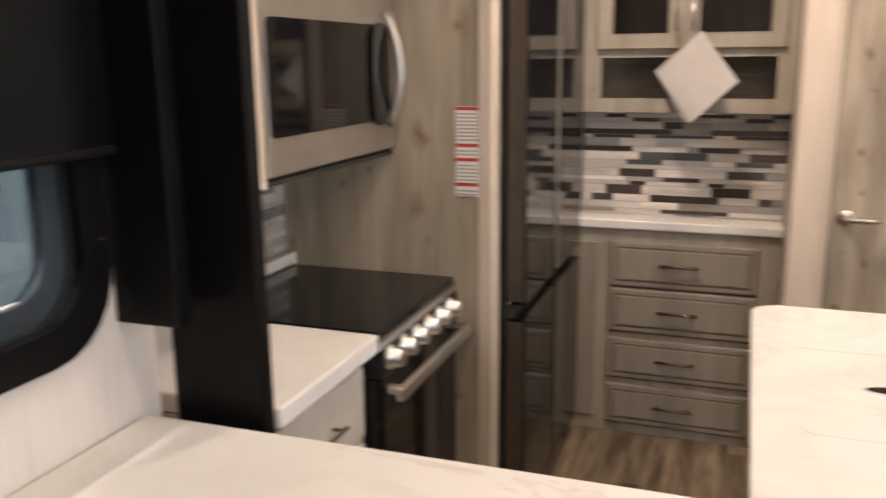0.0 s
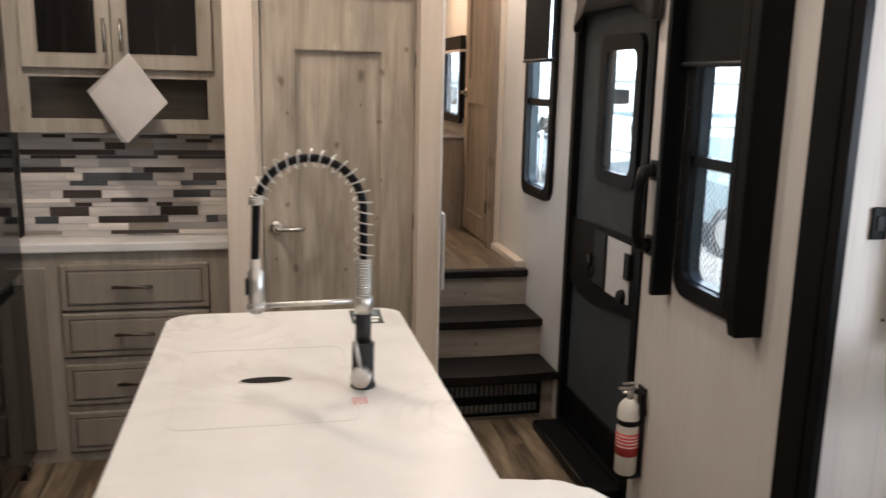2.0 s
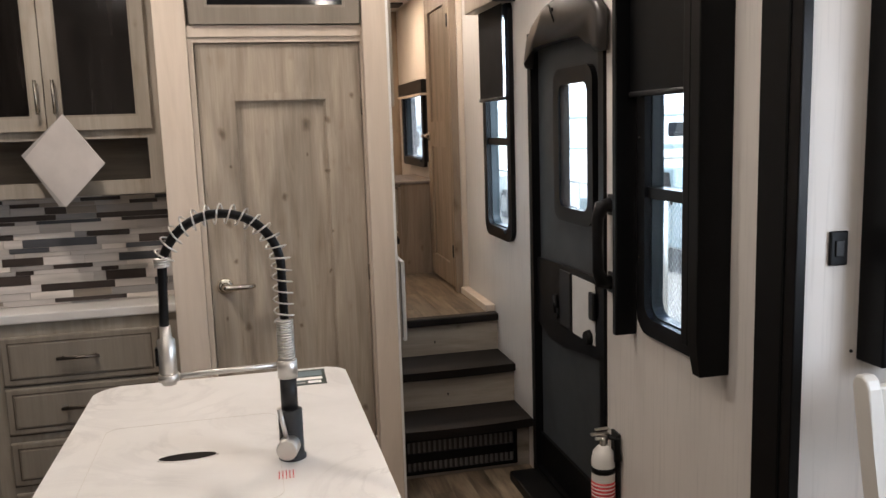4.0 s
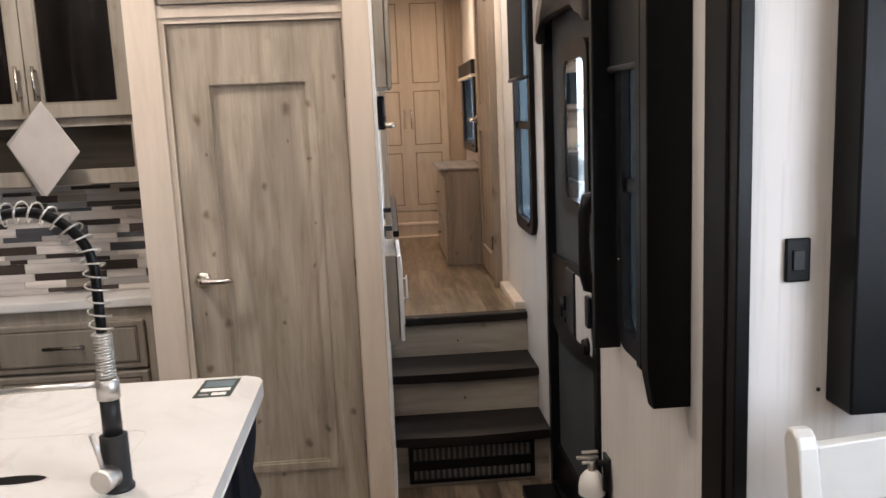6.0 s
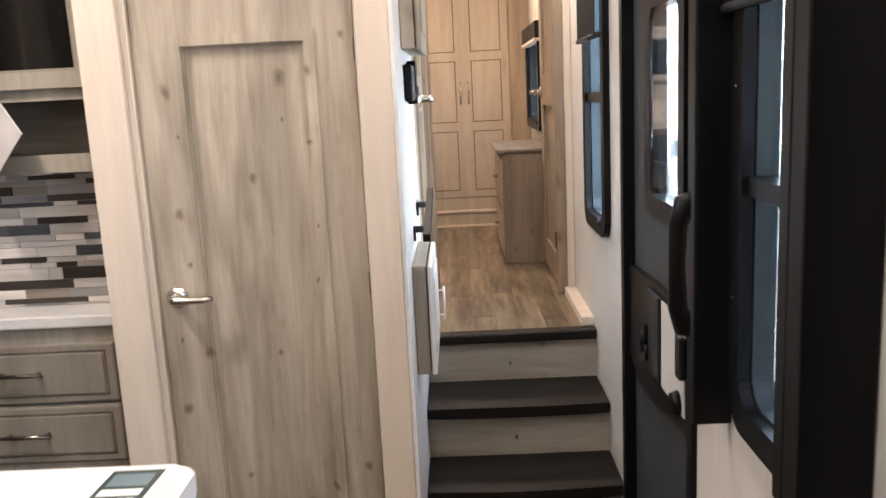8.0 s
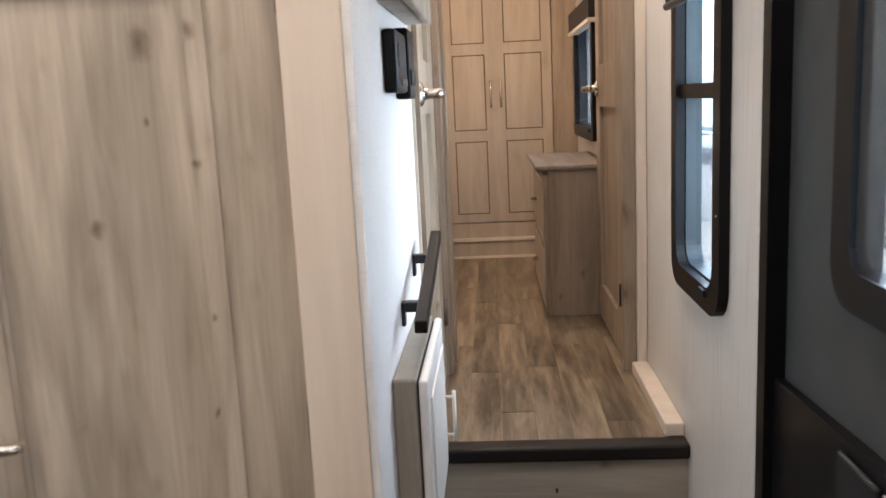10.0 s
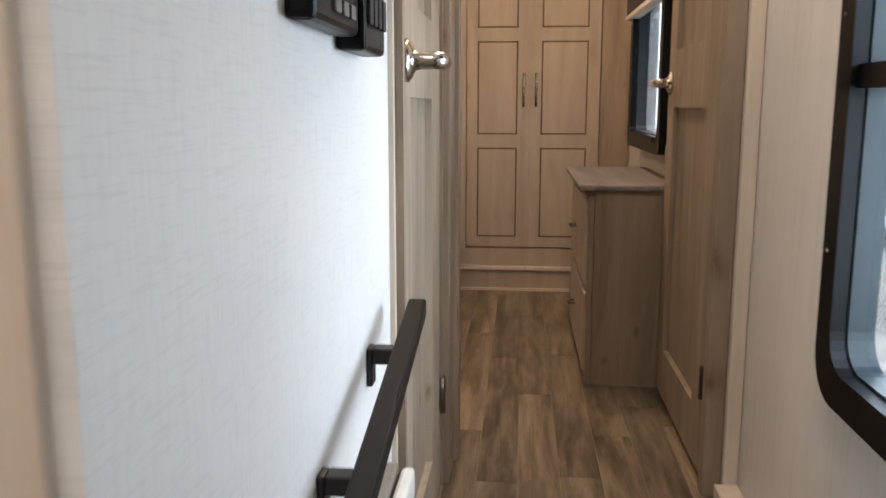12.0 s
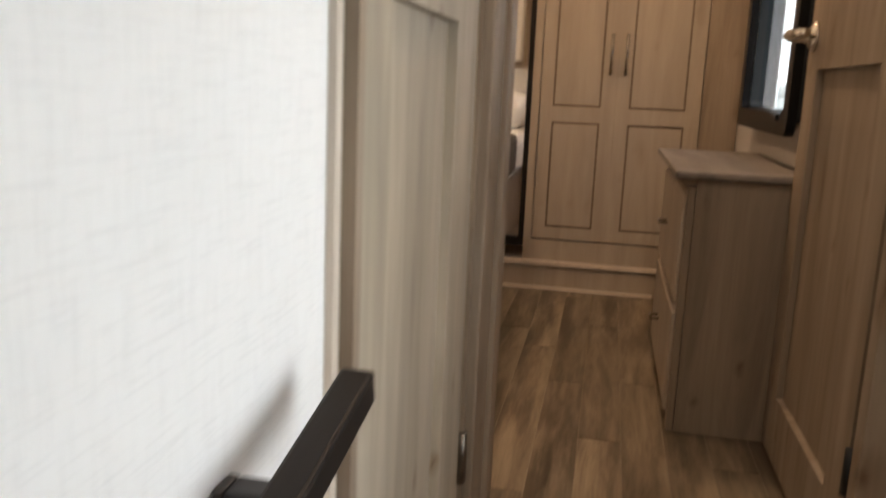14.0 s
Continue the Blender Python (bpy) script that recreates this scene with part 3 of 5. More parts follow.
def roller_shade(at, u0, u1, z0, z1, x, out, label, valance=True, gap=0.0):
    s = thing("roller_shade", at, label, "blind")
    a, b = sorted((x, x + out * 0.003))
    # SHADE is the cloth lit by the hall, BLACK the same cloth unlit
    part("cloth", boxes((a, b, u0 + gap, u1, z0, z1)), SHADE if valance else BLACK, s)
    part("bottom_bar", tubes(([(x, u0, z0), (x, u1, z0)], 0.009), n=10), BLACKMATT, s)
    if valance:
        a, b = sorted((x - out * 0.037, x + out * 0.062))
        v = part("valance", boxes((a, b, u0, u1 + 0.035, z1 - 0.03, z1 + 0.08), bevel=0.005), WARDROBE, s, "greige wood valance box")
        part("dark_end", boxes((a - 0.003, b, u0 - 0.006, u0 - 0.0005, z1 - 0.034, z1 + 0.084), bevel=0.002), BLACKMATT, v)
    return s


roller_shade((1.76, 4.25, 1.67), 3.952, 4.398, 1.650, 2.09, 1.762, -1, "black roller shade half drawn over the window by the steps", gap=0.075)
roller_shade((1.775, 2.5, 1.6), 2.30, 2.77, 1.615, 2.08, 1.772, -1, "black roller shade behind the window boards", False)
roller_shade((-0.80, 1.0, 1.4), 0.60, 1.503, 1.395, 2.0, -0.80, 1, "black roller shade half drawn over the wide window", False)
valance = thing("window_valance", (1.77, 6.05, 1.78), "dark wood valance over the bedroom window", "valance")
part("board", boxes((1.728, 1.764, 5.66, 6.48, 1.745, 1.83), bevel=0.004), ESPRESSO, valance)
part("light_strip", boxes((1.724, 1.764, 5.66, 6.48, 1.730, 1.744)), TRIM, valance)


# ---- steps ----
STAIR = thing("steps", (1.48, 4.05, 0), "three steps with espresso treads and greige wood risers", "stairs", kind="structure")
part("riser", boxes((1.167, 1.799, 3.862, 3.88, 0.0, 0.20)), SIDEWOOD, STAIR)
part("riser", boxes((1.167, 1.799, 4.07, 4.09, 0.20, 0.385)), SIDEWOOD, STAIR)
part("riser", boxes((1.167, 1.799, 4.325, 4.345, 0.385, 0.57)), SIDEWOOD, STAIR)


def tread(y0, y1, z, bow):
    pts = [(1.166, y1), (1.166, y0 + bow)]
    pts += [(1.166 + 0.633 * k / 12, y0 + bow * (1 - math.sin(math.pi * k / 12))) for k in range(13)]
    pts += [(1.799, y1)]
    clean = []
    for p in pts:
        if not clean or (Vector(p) - Vector(clean[-1])).length > 1e-4:
            clean.append(p)
    bm = prism(clean, "z", z - 0.038, z, bevel=0.006)
    return part("tread", bm, ESPRESSO, STAIR, "espresso-stained tread with a bowed nosing")


tread(3.785, 4.07, 0.238, 0.018)
tread(4.035, 4.325, 0.423, 0.010)
part("nosing", boxes((1.166, 1.799, 4.300, 4.36, FL2 - 0.034, FL2 + 0.004), bevel=0.007), ESPRESSO, STAIR, "espresso-stained floor edge")
for x, z in ((1.475, 0.30), (1.475, 0.485)):
    part("knot", tubes(([(x, 4.0685 if z < 0.4 else 4.3235, z - 0.006), (x, 4.0685 if z < 0.4 else 4.3235, z + 0.006)], [0.002, 0.004]), n=8), ESPRESSO, STAIR)

grille = thing("floor_vent", (1.46, 3.86, 0.02), "black air return grille under the lowest step", "vent")
gx0, gx1, gz0, gz1 = 1.215, 1.735, 0.022, 0.185
part("backing", boxes((gx0, gx1, 3.8585, 3.861, gz0, gz1)), DARKIN, grille)
part("frame", ring(rounded(gx0, gx1, gz0, gz1, 0.004, 1), rounded(gx0 + 0.018, gx1 - 0.018, gz0 + 0.015, gz1 - 0.012, 0.003, 1), "y", 3.842, 3.858), BLACKPLASTIC, grille)
part("cross_bar", boxes((gx0 + 0.018, gx1 - 0.018, 3.843, 3.855, 0.078, 0.118)), BLACKPLASTIC, grille)
n_slats = 21
for k in range(n_slats):
    x = gx0 + 0.026 + (gx1 - gx0 - 0.052) * k / (n_slats - 1)
    part("slat", boxes((x - 0.0045, x + 0.0045, 3.844, 3.856, gz0 + 0.017, 0.077)), SLAT, grille)
    part("slat", boxes((x - 0.0045, x + 0.0045, 3.850, 3.857, 0.119, gz1 - 0.014)), SLAT, grille)

# ---- kitchen hutch ----
HY = 3.72
hutch = thing("hutch_base_cabinet", (-0.06, 3.9, 0), "taupe base cabinet with four drawers and slim pulls", "cabinet")
part("body", boxes((-0.44, 0.342, HY + 0.002, 4.055, 0.04, 0.866)), HUTCH, hutch)
part("toe_kick", boxes((-0.44, 0.342, HY + 0.012, 4.0, 0.0, 0.04)), HUTCHFRAME, hutch)
face = part("face_frame", wall_cells("y", HY - 0.016, HY + 0.001, -0.44, 0.342, 0.0, 0.866,
                                     [(-0.285, 0.265, a, b) for a, b in ((0.06, 0.205), (0.255, 0.405), (0.455, 0.615), (0.64, 0.81))]), HUTCHFRAME, hutch)
part("side_door", boxes((-0.425, -0.345, HY - 0.03, HY - 0.017, 0.06, 0.81), bevel=0.004), HUTCH, hutch)
for a, b in ((0.045, 0.215), (0.245, 0.415), (0.445, 0.625), (0.635, 0.82)):
    d = part("drawer_front", boxes((-0.295, 0.262, HY - 0.034, HY - 0.0165, a, b), bevel=0.007), HUTCH, hutch)
    part("glaze_line", ring([(-0.270, a + 0.022), (0.237, a + 0.022), (0.237, b - 0.022), (-0.270, b - 0.022)], [(-0.266, a + 0.026), (0.233, a + 0.026), (0.233, b - 0.026), (-0.266, b - 0.026)], "y", HY - 0.0352, HY - 0.0335), GLAZE, d)
    part("raised_field", boxes((-0.262, 0.229, HY - 0.039, HY - 0.0345, a + 0.03, b - 0.03), bevel=0.002), HUTCH, d)
    # dark strip drawn as the shadow line below the drawer front
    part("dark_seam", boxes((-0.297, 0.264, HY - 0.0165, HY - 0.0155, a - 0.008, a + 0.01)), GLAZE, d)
    zc = (a + b) / 2
    handle_bar(d, (-0.098, HY - 0.036, zc + 0.006), (0.052, HY - 0.036, zc + 0.006), (0, -0.028, 0), 0.0065)
top = tagged(link_mesh("hutch_worktop", boxes((-0.46, 0.343, HY - 0.035, 4.055, 0.868, 0.905), bevel=0.006), MARBLE), "pale marble-look worktop on the hutch base", "worktop")

uppers = thing("hutch_wall_cabinet", (-0.05, 3.9, 1.32), "greige wall cabinet with smoked glass doors over an open niche", "cabinet")
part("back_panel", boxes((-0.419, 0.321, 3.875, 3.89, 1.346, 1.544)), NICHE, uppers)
part("bottom_board", boxes((-0.44, 0.342, HY + 0.019, 4.029, 1.325, 1.345)), HUTCHFRAME, uppers)
part("shelf", boxes((-0.44, 0.342, HY + 0.019, 4.029, 1.545, 1.562)), HUTCHFRAME, uppers)
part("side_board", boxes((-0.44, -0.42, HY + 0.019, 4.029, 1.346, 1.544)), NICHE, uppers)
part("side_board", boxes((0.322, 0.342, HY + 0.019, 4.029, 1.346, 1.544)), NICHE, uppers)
part("inner_body", boxes((-0.44, 0.342, HY + 0.02, 4.029, 1.563, 2.5)), DARKIN, uppers)
part("face_frame", wall_cells("y", HY, HY + 0.018, -0.44, 0.342, 1.325, 2.5, [(-0.36, 0.28, 1.378, 1.532), (-0.33, 0.27, 1.60, 2.4)]), HUTCHFRAME, uppers)
for a, b, hx in ((-0.372, -0.060, -0.080), (-0.056, 0.300, -0.022)):
    leaf = part("glass_door", wall_cells("y", HY - 0.022, HY - 0.002, a, b, 1.566, 2.42, [(a + 0.047, b - 0.045, 1.612, 2.37)]), HUTCHFRAME, uppers)
    part("bead", ring([(a + 0.047, 1.612), (b - 0.045, 1.612), (b - 0.045, 2.37), (a + 0.047, 2.37)],
                      [(a + 0.055, 1.620), (b - 0.053, 1.620), (b - 0.053, 2.362), (a + 0.055, 2.362)], "y", HY - 0.019, HY - 0.010), HUTCH, leaf)
    part("glass_pane", boxes((a + 0.047, b - 0.045, HY - 0.009, HY - 0.005, 1.612, 2.37)), SMOKED, leaf, "smoked dark glass")
    handle_bar(leaf, (hx, HY - 0.022, 1.625), (hx, HY - 0.022, 1.745), (0, -0.028, 0), 0.006, NICKEL)

sample = thing("sample_board_stack", (-0.02, 3.66, 1.47), "stack of square white marble samples hung cornerwise from a pull", "sample board")
for k in range(3):
    bm = boxes((-0.117, 0.117, -0.0015, 0.0015, -0.117, 0.117))
    bmesh.ops.transform(bm, matrix=Matrix.Translation((0.001 - 0.006 * k, 3.632 + 0.005 * k, 1.4585)) @ Matrix.Rotation(radians(-27), 4, "Z") @ Matrix.Rotation(radians(49 + 2 * k), 4, "Y"), verts=bm.verts)
    part("sample_board", bm, SAMPLE if k == 0 else GREYPRINT, sample)

# ---- pantry ----
PY = 3.54
pantry = thing("pantry_front", (0.76, 3.56, 0), "cream-framed pantry front with a cabinet over the door", "pantry", kind="structure")
part("post", boxes((0.350, 0.458, PY - 0.04, PY + 0.05, 0.0, 2.545), bevel=0.003), TRIM, pantry)
part("post", boxes((1.068, 1.0995, PY - 0.048, PY + 0.059, 0.0, 2.545)), TRIM, pantry)
part("post_face", boxes((1.0685, 1.154, PY - 0.058, PY - 0.0485, 0.0, 2.545), bevel=0.002), TRIM, pantry)
part("header", boxes((0.4585, 1.0675, PY - 0.03, PY + 0.05, 1.872, 1.911)), TRIM, pantry)
part("sill", boxes((0.4585, 1.0675, PY + 0.012, PY + 0.05, 0.0, 0.078)), ESPRESSO, pantry, "dark toe board")
part("side_wall", boxes((0.345, 0.385, PY + 0.051, 4.055, 0.0, 2.545)), TRIM, pantry)
part("casing", ring([(0.459, 0.079), (1.0675, 0.079), (1.0675, 1.8715), (0.459, 1.8715)], [(0.4765, 0.0800), (1.0615, 0.0800), (1.0615, 1.8535), (0.4765, 1.8535)], "y", PY - 0.022, PY + 0.05), TRIM, pantry)

door = thing("door_1", (0.77, 3.56, 0.09), "closed rustic greige wood pantry door with one long panel", "door", kind="structure")
framed_panel(door, "y", 0.480, 1.058, 0.092, 1.850, PY - 0.008, -1, [(0.606, 0.928, 0.285, 1.650)], PANTRYWOOD)
lever(door, (0.528, PY - 0.008, 0.983), (0, -1, 0), (1, 0, 0))
for z in (0.32, 1.0, 1.62):
    part("hinge", tubes(([(1.0597, PY - 0.011, z - 0.03), (1.0597, PY - 0.011, z + 0.03)], 0.004), n=8), BRONZE, door)

over = thing("overhead_cabinet", (0.77, 3.56, 1.93), "taupe overhead cabinet with a smoked glass flap above the pantry", "cabinet")
part("body", boxes((0.4585, 1.0675, PY + 0.02, 3.9, 1.912, 2.545)), HUTCH, over)
leaf = part("glass_door", wall_cells("y", PY - 0.044, PY + 0.018, 0.470, 1.064, 1.914, 2.40, [(0.525, 1.012, 1.970, 2.345)]), HUTCH, over)
part("bead", ring([(0.525, 1.970), (1.012, 1.970), (1.012, 2.345), (0.525, 2.345)], [(0.534, 1.979), (1.003, 1.979), (1.003, 2.336), (0.534, 2.336)], "y", PY - 0.042, PY - 0.026), HUTCHFRAME, leaf)
part("glass_pane", boxes((0.525, 1.012, PY - 0.025, PY - 0.021, 1.970, 2.345)), GLOSSBLACK, leaf, "dark glass")

# ---- fridge, stove wall ----
fridge = thing("refrigerator", (-0.75, 3.2, 0), "gloss black double-door refrigerator in a wood surround", "refrigerator")
part("body", boxes((-1.18, -0.475, 2.755, 3.66, 0.03, 2.1)), BLACKMATT, fridge)
FX = -0.413
for name, y0, y1, z0, z1 in (("fridge_door", 2.757, 3.185, 0.80, 2.08), ("fridge_door", 3.195, 3.655, 0.80, 2.08), ("freezer_door", 2.757, 3.185, 0.07, 0.755), ("freezer_door", 3.195, 3.655, 0.07, 0.755)):
    d = part(name, boxes((-0.47, FX, y0, y1, z0, z1), bevel=0.006), GLOSSBLACK, fridge)
    # brown skin on the door edge imitates wood reflected in the gloss
    part("door_edge", boxes((-0.468, FX - 0.005, y0 - 0.0028, y0 - 0.0004, z0 + 0.014, z1 - 0.006)), FRIDGEEDGE, d, "brown door edge standing in for a reflection")
    part("edge_strip", boxes((-0.468, -0.46, y0 - 0.0015, y1 + 0.0015, z0 + 0.004, z0 + 0.012)), STEEL, d)
part("grip_channel", boxes((-0.475, -0.45, 2.757, 3.655, 0.757, 0.798)), DARKIN, fridge)
for y in (3.178, 3.202):
    part("door_strip", boxes((FX - 0.002, FX + 0.004, y - 0.004, y + 0.004, 0.82, 2.06)), STEEL, fridge, "slim steel door strip")
for y in (2.80, 3.56):
    part("foot", boxes((-0.474, -0.43, y, y + 0.06, 0.0, 0.03)), BLACKMATT, fridge)
filler = tagged(link_mesh("fridge_filler_panel", boxes((-0.50, -0.441, 3.662, 3.735, 0.0, 2.545)), HUTCH), "narrow taupe filler panel beside the refrigerator", "panel")

partition = thing("wood_partition", (-0.85, 2.69, 0), "greige rustic wood partition between stove and refrigerator", "partition", kind="structure")
part("panel", boxes((-1.184, -0.535, 2.672, 2.75, 0.0, 2.545)), DOORWOOD, partition)
part("end_trim", boxes((-0.534, -0.492, 2.665, 2.753, 0.0, 2.545), bevel=0.003), TRIM, partition)
notice = thing("safety_notice", (-0.56, 2.668, 1.28), "white safety notice with red bars stuck on the wood partition", "sign")
part("sheet", boxes((-0.602, -0.522, 2.668, 2.6705, 1.145, 1.403)), PAPER, notice)
for z in (1.397, 1.293, 1.252, 1.180):
    part("red_bar", boxes((-0.600, -0.524, 2.6665, 2.6675, z - 0.005, z + 0.005)), RED, notice)
z = 1.382
while z > 1.15:
    if all(abs(z - r) > 0.013 for r in (1.397, 1.293, 1.252, 1.180)):
        part("text_line", boxes((-0.597, -0.530 - 0.012 * random.random(), 2.6666, 2.6676, z - 0.0022, z + 0.0022)), GREYPRINT, notice)
    z -= 0.0105

kitchen = thing("kitchen_base_cabinet", (-0.88, 1.85, 0), "cream base cabinet with drawers beside the stove", "cabinet")
part("body", boxes((-1.18, -0.645, 1.645, 2.085, 0.06, 0.862)), CREAMCAB, kitchen)
for a, b in ((0.66, 0.835), (0.42, 0.64), (0.1, 0.40)):
    d = part("drawer_front", boxes((-0.644, -0.628, 1.66, 2.065, a, b), bevel=0.005), CREAMCAB, kitchen)
    handle_bar(d, (-0.628, 1.78, (a + b) / 2), (-0.628, 1.92, (a + b) / 2), (0.026, 0, 0), 0.005)
tagged(link_mesh("kitchen_worktop", boxes((-1.184, -0.598, 1.643, 2.092, 0.864, 0.907), bevel=0.005), MARBLE), "pale marble-look worktop beside the stove", "worktop")
tagged(link_mesh("worktop_upstand", boxes((-1.160, -1.135, 1.643, 2.66, 0.9085, 0.945), bevel=0.003), MARBLE), "pale upstand behind the stove", "upstand")

stove = thing("stove", (-0.88, 2.38, 0), "black glass-top stove with steel knobs and oven handle", "stove")
part("body", boxes((-1.13, -0.65, 2.102, 2.66, 0.03, 0.863)), BLACKMATT, stove)
part("cover", boxes((-1.125, -0.605, 2.102, 2.655, 0.883, 0.906), bevel=0.006), GLOSSBLACK, stove, "black glass cover")
part("cover_trim", boxes((-1.13, -0.60, 2.100, 2.662, 0.864, 0.8825)), STEEL, stove)
panel = part("control_panel", boxes((-0.65, -0.595, 2.104, 2.658, 0.785, 0.8635), bevel=0.008), BLACKMATT, stove)
for k in range(6):
    y = 2.145 + 0.086 * k
    part("knob", tubes(([(-0.596, y, 0.834), (-0.588, y, 0.834), (-0.587, y, 0.834), (-0.562, y, 0.834), (-0.558, y, 0.834)], [0.030, 0.030, 0.024, 0.022, 0.018]), n=20), STEEL, panel)
oven = part("oven_door", boxes((-0.65, -0.60, 2.108, 2.655, 0.20, 0.785), bevel=0.008), GLOSSBLACK, stove)
part("oven_handle", boxes((-0.566, -0.546, 2.108, 2.655, 0.736, 0.770), (-0.60, -0.5665, 2.13, 2.155, 0.742, 0.764), (-0.60, -0.5665, 2.61, 2.635, 0.742, 0.764), bevel=0.005), STEEL, oven, "flat brushed steel bar handle")
part("kick_drawer", boxes((-0.65, -0.602, 2.108, 2.655, 0.05, 0.19), bevel=0.006), BLACKMATT, stove)

micro = thing("microwave", (-0.98, 2.32, 1.27), "stainless over-stove microwave with a black window and curved handle", "microwave")
part("body", boxes((-1.18, -0.80, 1.958, 2.664, 1.275, 1.70), bevel=0.004), BLACKMATT, micro)
MXF = -0.782
part("steel_front", boxes((-0.799, MXF, 1.958, 2.664, 1.285, 1.70), bevel=0.004), STEEL, micro)
part("glass_window", prism(rounded(1.966, 2.56, 1.370, 1.626, 0.015), "x", MXF + 0.0005, MXF + 0.006), GLOSSBLACK, micro, "black glass window")
part("control_strip", prism(rounded(2.475, 2.592, 1.358, 1.632, 0.058), "x", MXF + 0.0065, MXF + 0.016), GLOSSBLACK, micro)
hp = [(MXF + 0.012 + 0.036 * math.sin(math.pi * k / 12), 2.588 - 0.012 * k / 12, 1.352 + 0.312 * k / 12) for k in range(13)]
part("handle", tubes((hp, 0.0125)), STEEL, micro, "curved bright steel handle")
micro_shell = thing("microwave_cabinet", (-0.98, 2.3, 1.27), "cream-edged greige cabinet round the microwave", "cabinet")
part("side_board", boxes((-1.184, -0.79, 1.915, 1.955, 1.262, 2.545), bevel=0.003), TRIM, micro_shell)
part("upper_box", boxes((-1.184, -0.79, 1.956, 2.668, 1.705, 2.545)), HUTCHFRAME, micro_shell)
part("bottom_strip", boxes((-1.184, -0.80, 1.956, 2.668, 1.262, 1.274)), DARKIN, micro_shell)

# ---- island with the bar, sink and faucet ----
IZ = 0.905
island = thing("kitchen_island", (0.54, 2.1, 0), "dark-based kitchen island with a pale marble-look worktop and bar", "island")
rr = 0.14
outline = rounded(0.225, 0.857, 1.555, 2.632, (0.045, 0.06, 0.0005, 0.0005))
outline = [p for p in outline if p[1] > 1.6]
outline = [(0.857, 1.555)] + outline + [(0.225, 1.555)]
outline += [(-0.826, 1.555), (-0.826, 1.02)]
outline += [(1.035 - rr + rr * math.cos(radians(a)), 1.02 + rr + rr * math.sin(radians(a))) for a in range(-90, 1, 10)]
outline += [(1.035 - rr + rr * math.cos(radians(a)), 1.555 - rr + rr * math.sin(radians(a))) for a in range(0, 91, 10)]
part("worktop", prism(outline, "z", IZ - 0.04, IZ, bevel=0.006), MARBLE, island, "pale marble-look worktop with rounded corners")
base = part("base", boxes((0.29, 0.795, 1.57, 2.565, 0.07, IZ - 0.041)), NAVY, island)
part("toe_kick", boxes((0.33, 0.755, 1.60, 2.52, 0.0, 0.069)), BLACKMATT, island)
for y0, y1 in ((1.60, 2.03), (2.06, 2.49)):
    part("side_panel", wall_cells("x", 0.7955, 0.812, y0, y1, 0.09, 0.84, [(y0 + 0.06, y1 - 0.06, 0.15, 0.78)]), NAVY, base)
    part("side_panel", wall_cells("x", 0.273, 0.2895, y0, y1, 0.09, 0.84, [(y0 + 0.06, y1 - 0.06, 0.15, 0.78)]), NAVY, base)
for y in (2.535, 1.60):
    part("corner_post", tubes(([(0.80, y, 0.0), (0.80, y, 0.10), (0.80, y, 0.12), (0.80, y, 0.60), (0.80, y, 0.64), (0.80, y, 0.70), (0.80, y, 0.78), (0.80, y, 0.863)],
                               [0.042, 0.042, 0.032, 0.030, 0.042, 0.026, 0.040, 0.045]), n=14), NAVY, island, "dark turned corner post")
part("bar_support", boxes((-0.80, 0.85, 1.20, 1.45, 0.0, IZ - 0.041)), NAVY, island)
# finger hole and joint line of the sink cover
cover = thing("sink_cover", (0.48, 2.05, IZ), "marble-look sink cover with a finger slot flush in the island", "sink cover")
part("slot", prism([(0.484 + 0.056 * math.cos(a), 2.085 + 0.020 * math.sin(a)) for a in (2 * math.pi * k / 28 for k in range(28))], "z", IZ + 0.0004, IZ + 0.0010), BLACKPLASTIC, cover, "black finger slot")
part("slot_rim", ring([(0.484 + 0.060 * math.cos(a), 2.085 + 0.023 * math.sin(a)) for a in (2 * math.pi * k / 28 for k in range(28))],
                      [(0.484 + 0.056 * math.cos(a), 2.085 + 0.020 * math.sin(a)) for a in (2 * math.pi * k / 28 for k in range(28))], "z", IZ + 0.0002, IZ + 0.0016), MARBLE, cover)
part("joint", ring(rounded(0.30, 0.665, 1.84, 2.30, 0.03), rounded(0.3008, 0.6642, 1.8408, 2.2992, 0.0295), "z", IZ + 0.0002, IZ + 0.0006), CREAMCAB, cover)

faucet = thing("spring_faucet", (0.688, 2.022, IZ), "black and steel pull-down faucet with an open spring hose", "faucet")
fx, fy = 0.688, 2.022
part("body", tubes(([(fx, fy, IZ), (fx, fy, IZ + 0.006), (fx, fy, IZ + 0.007), (fx, fy, IZ + 0.098), (fx, fy, IZ + 0.100)], [0.027, 0.027, 0.0235, 0.0235, 0.017]), n=24), BLACKMATT, faucet)
part("stem", tubes(([(fx, fy, IZ + 0.098), (fx, fy, IZ + 0.166)], 0.0165), n=20), BLACKMATT, faucet)
part("collar", tubes(([(fx, fy, IZ + 0.164), (fx, fy, IZ + 0.198), (fx, fy, IZ + 0.200)], [0.0195, 0.0195, 0.016]), n=20), STEEL, faucet)
helix = [(fx + 0.0145 * math.cos(a), fy + 0.0145 * math.sin(a), IZ + 0.200 + 0.078 * a / (2 * math.pi * 15)) for a in (2 * math.pi * k / 12 for k in range(15 * 12 + 1))]
part("tight_coil", tubes((helix, 0.0026), n=6), STEEL, faucet)
part("inner_pipe", tubes(([(fx, fy, IZ + 0.196), (fx, fy, IZ + 0.280)], 0.013), n=14), STEEL, faucet)
R = 0.1085
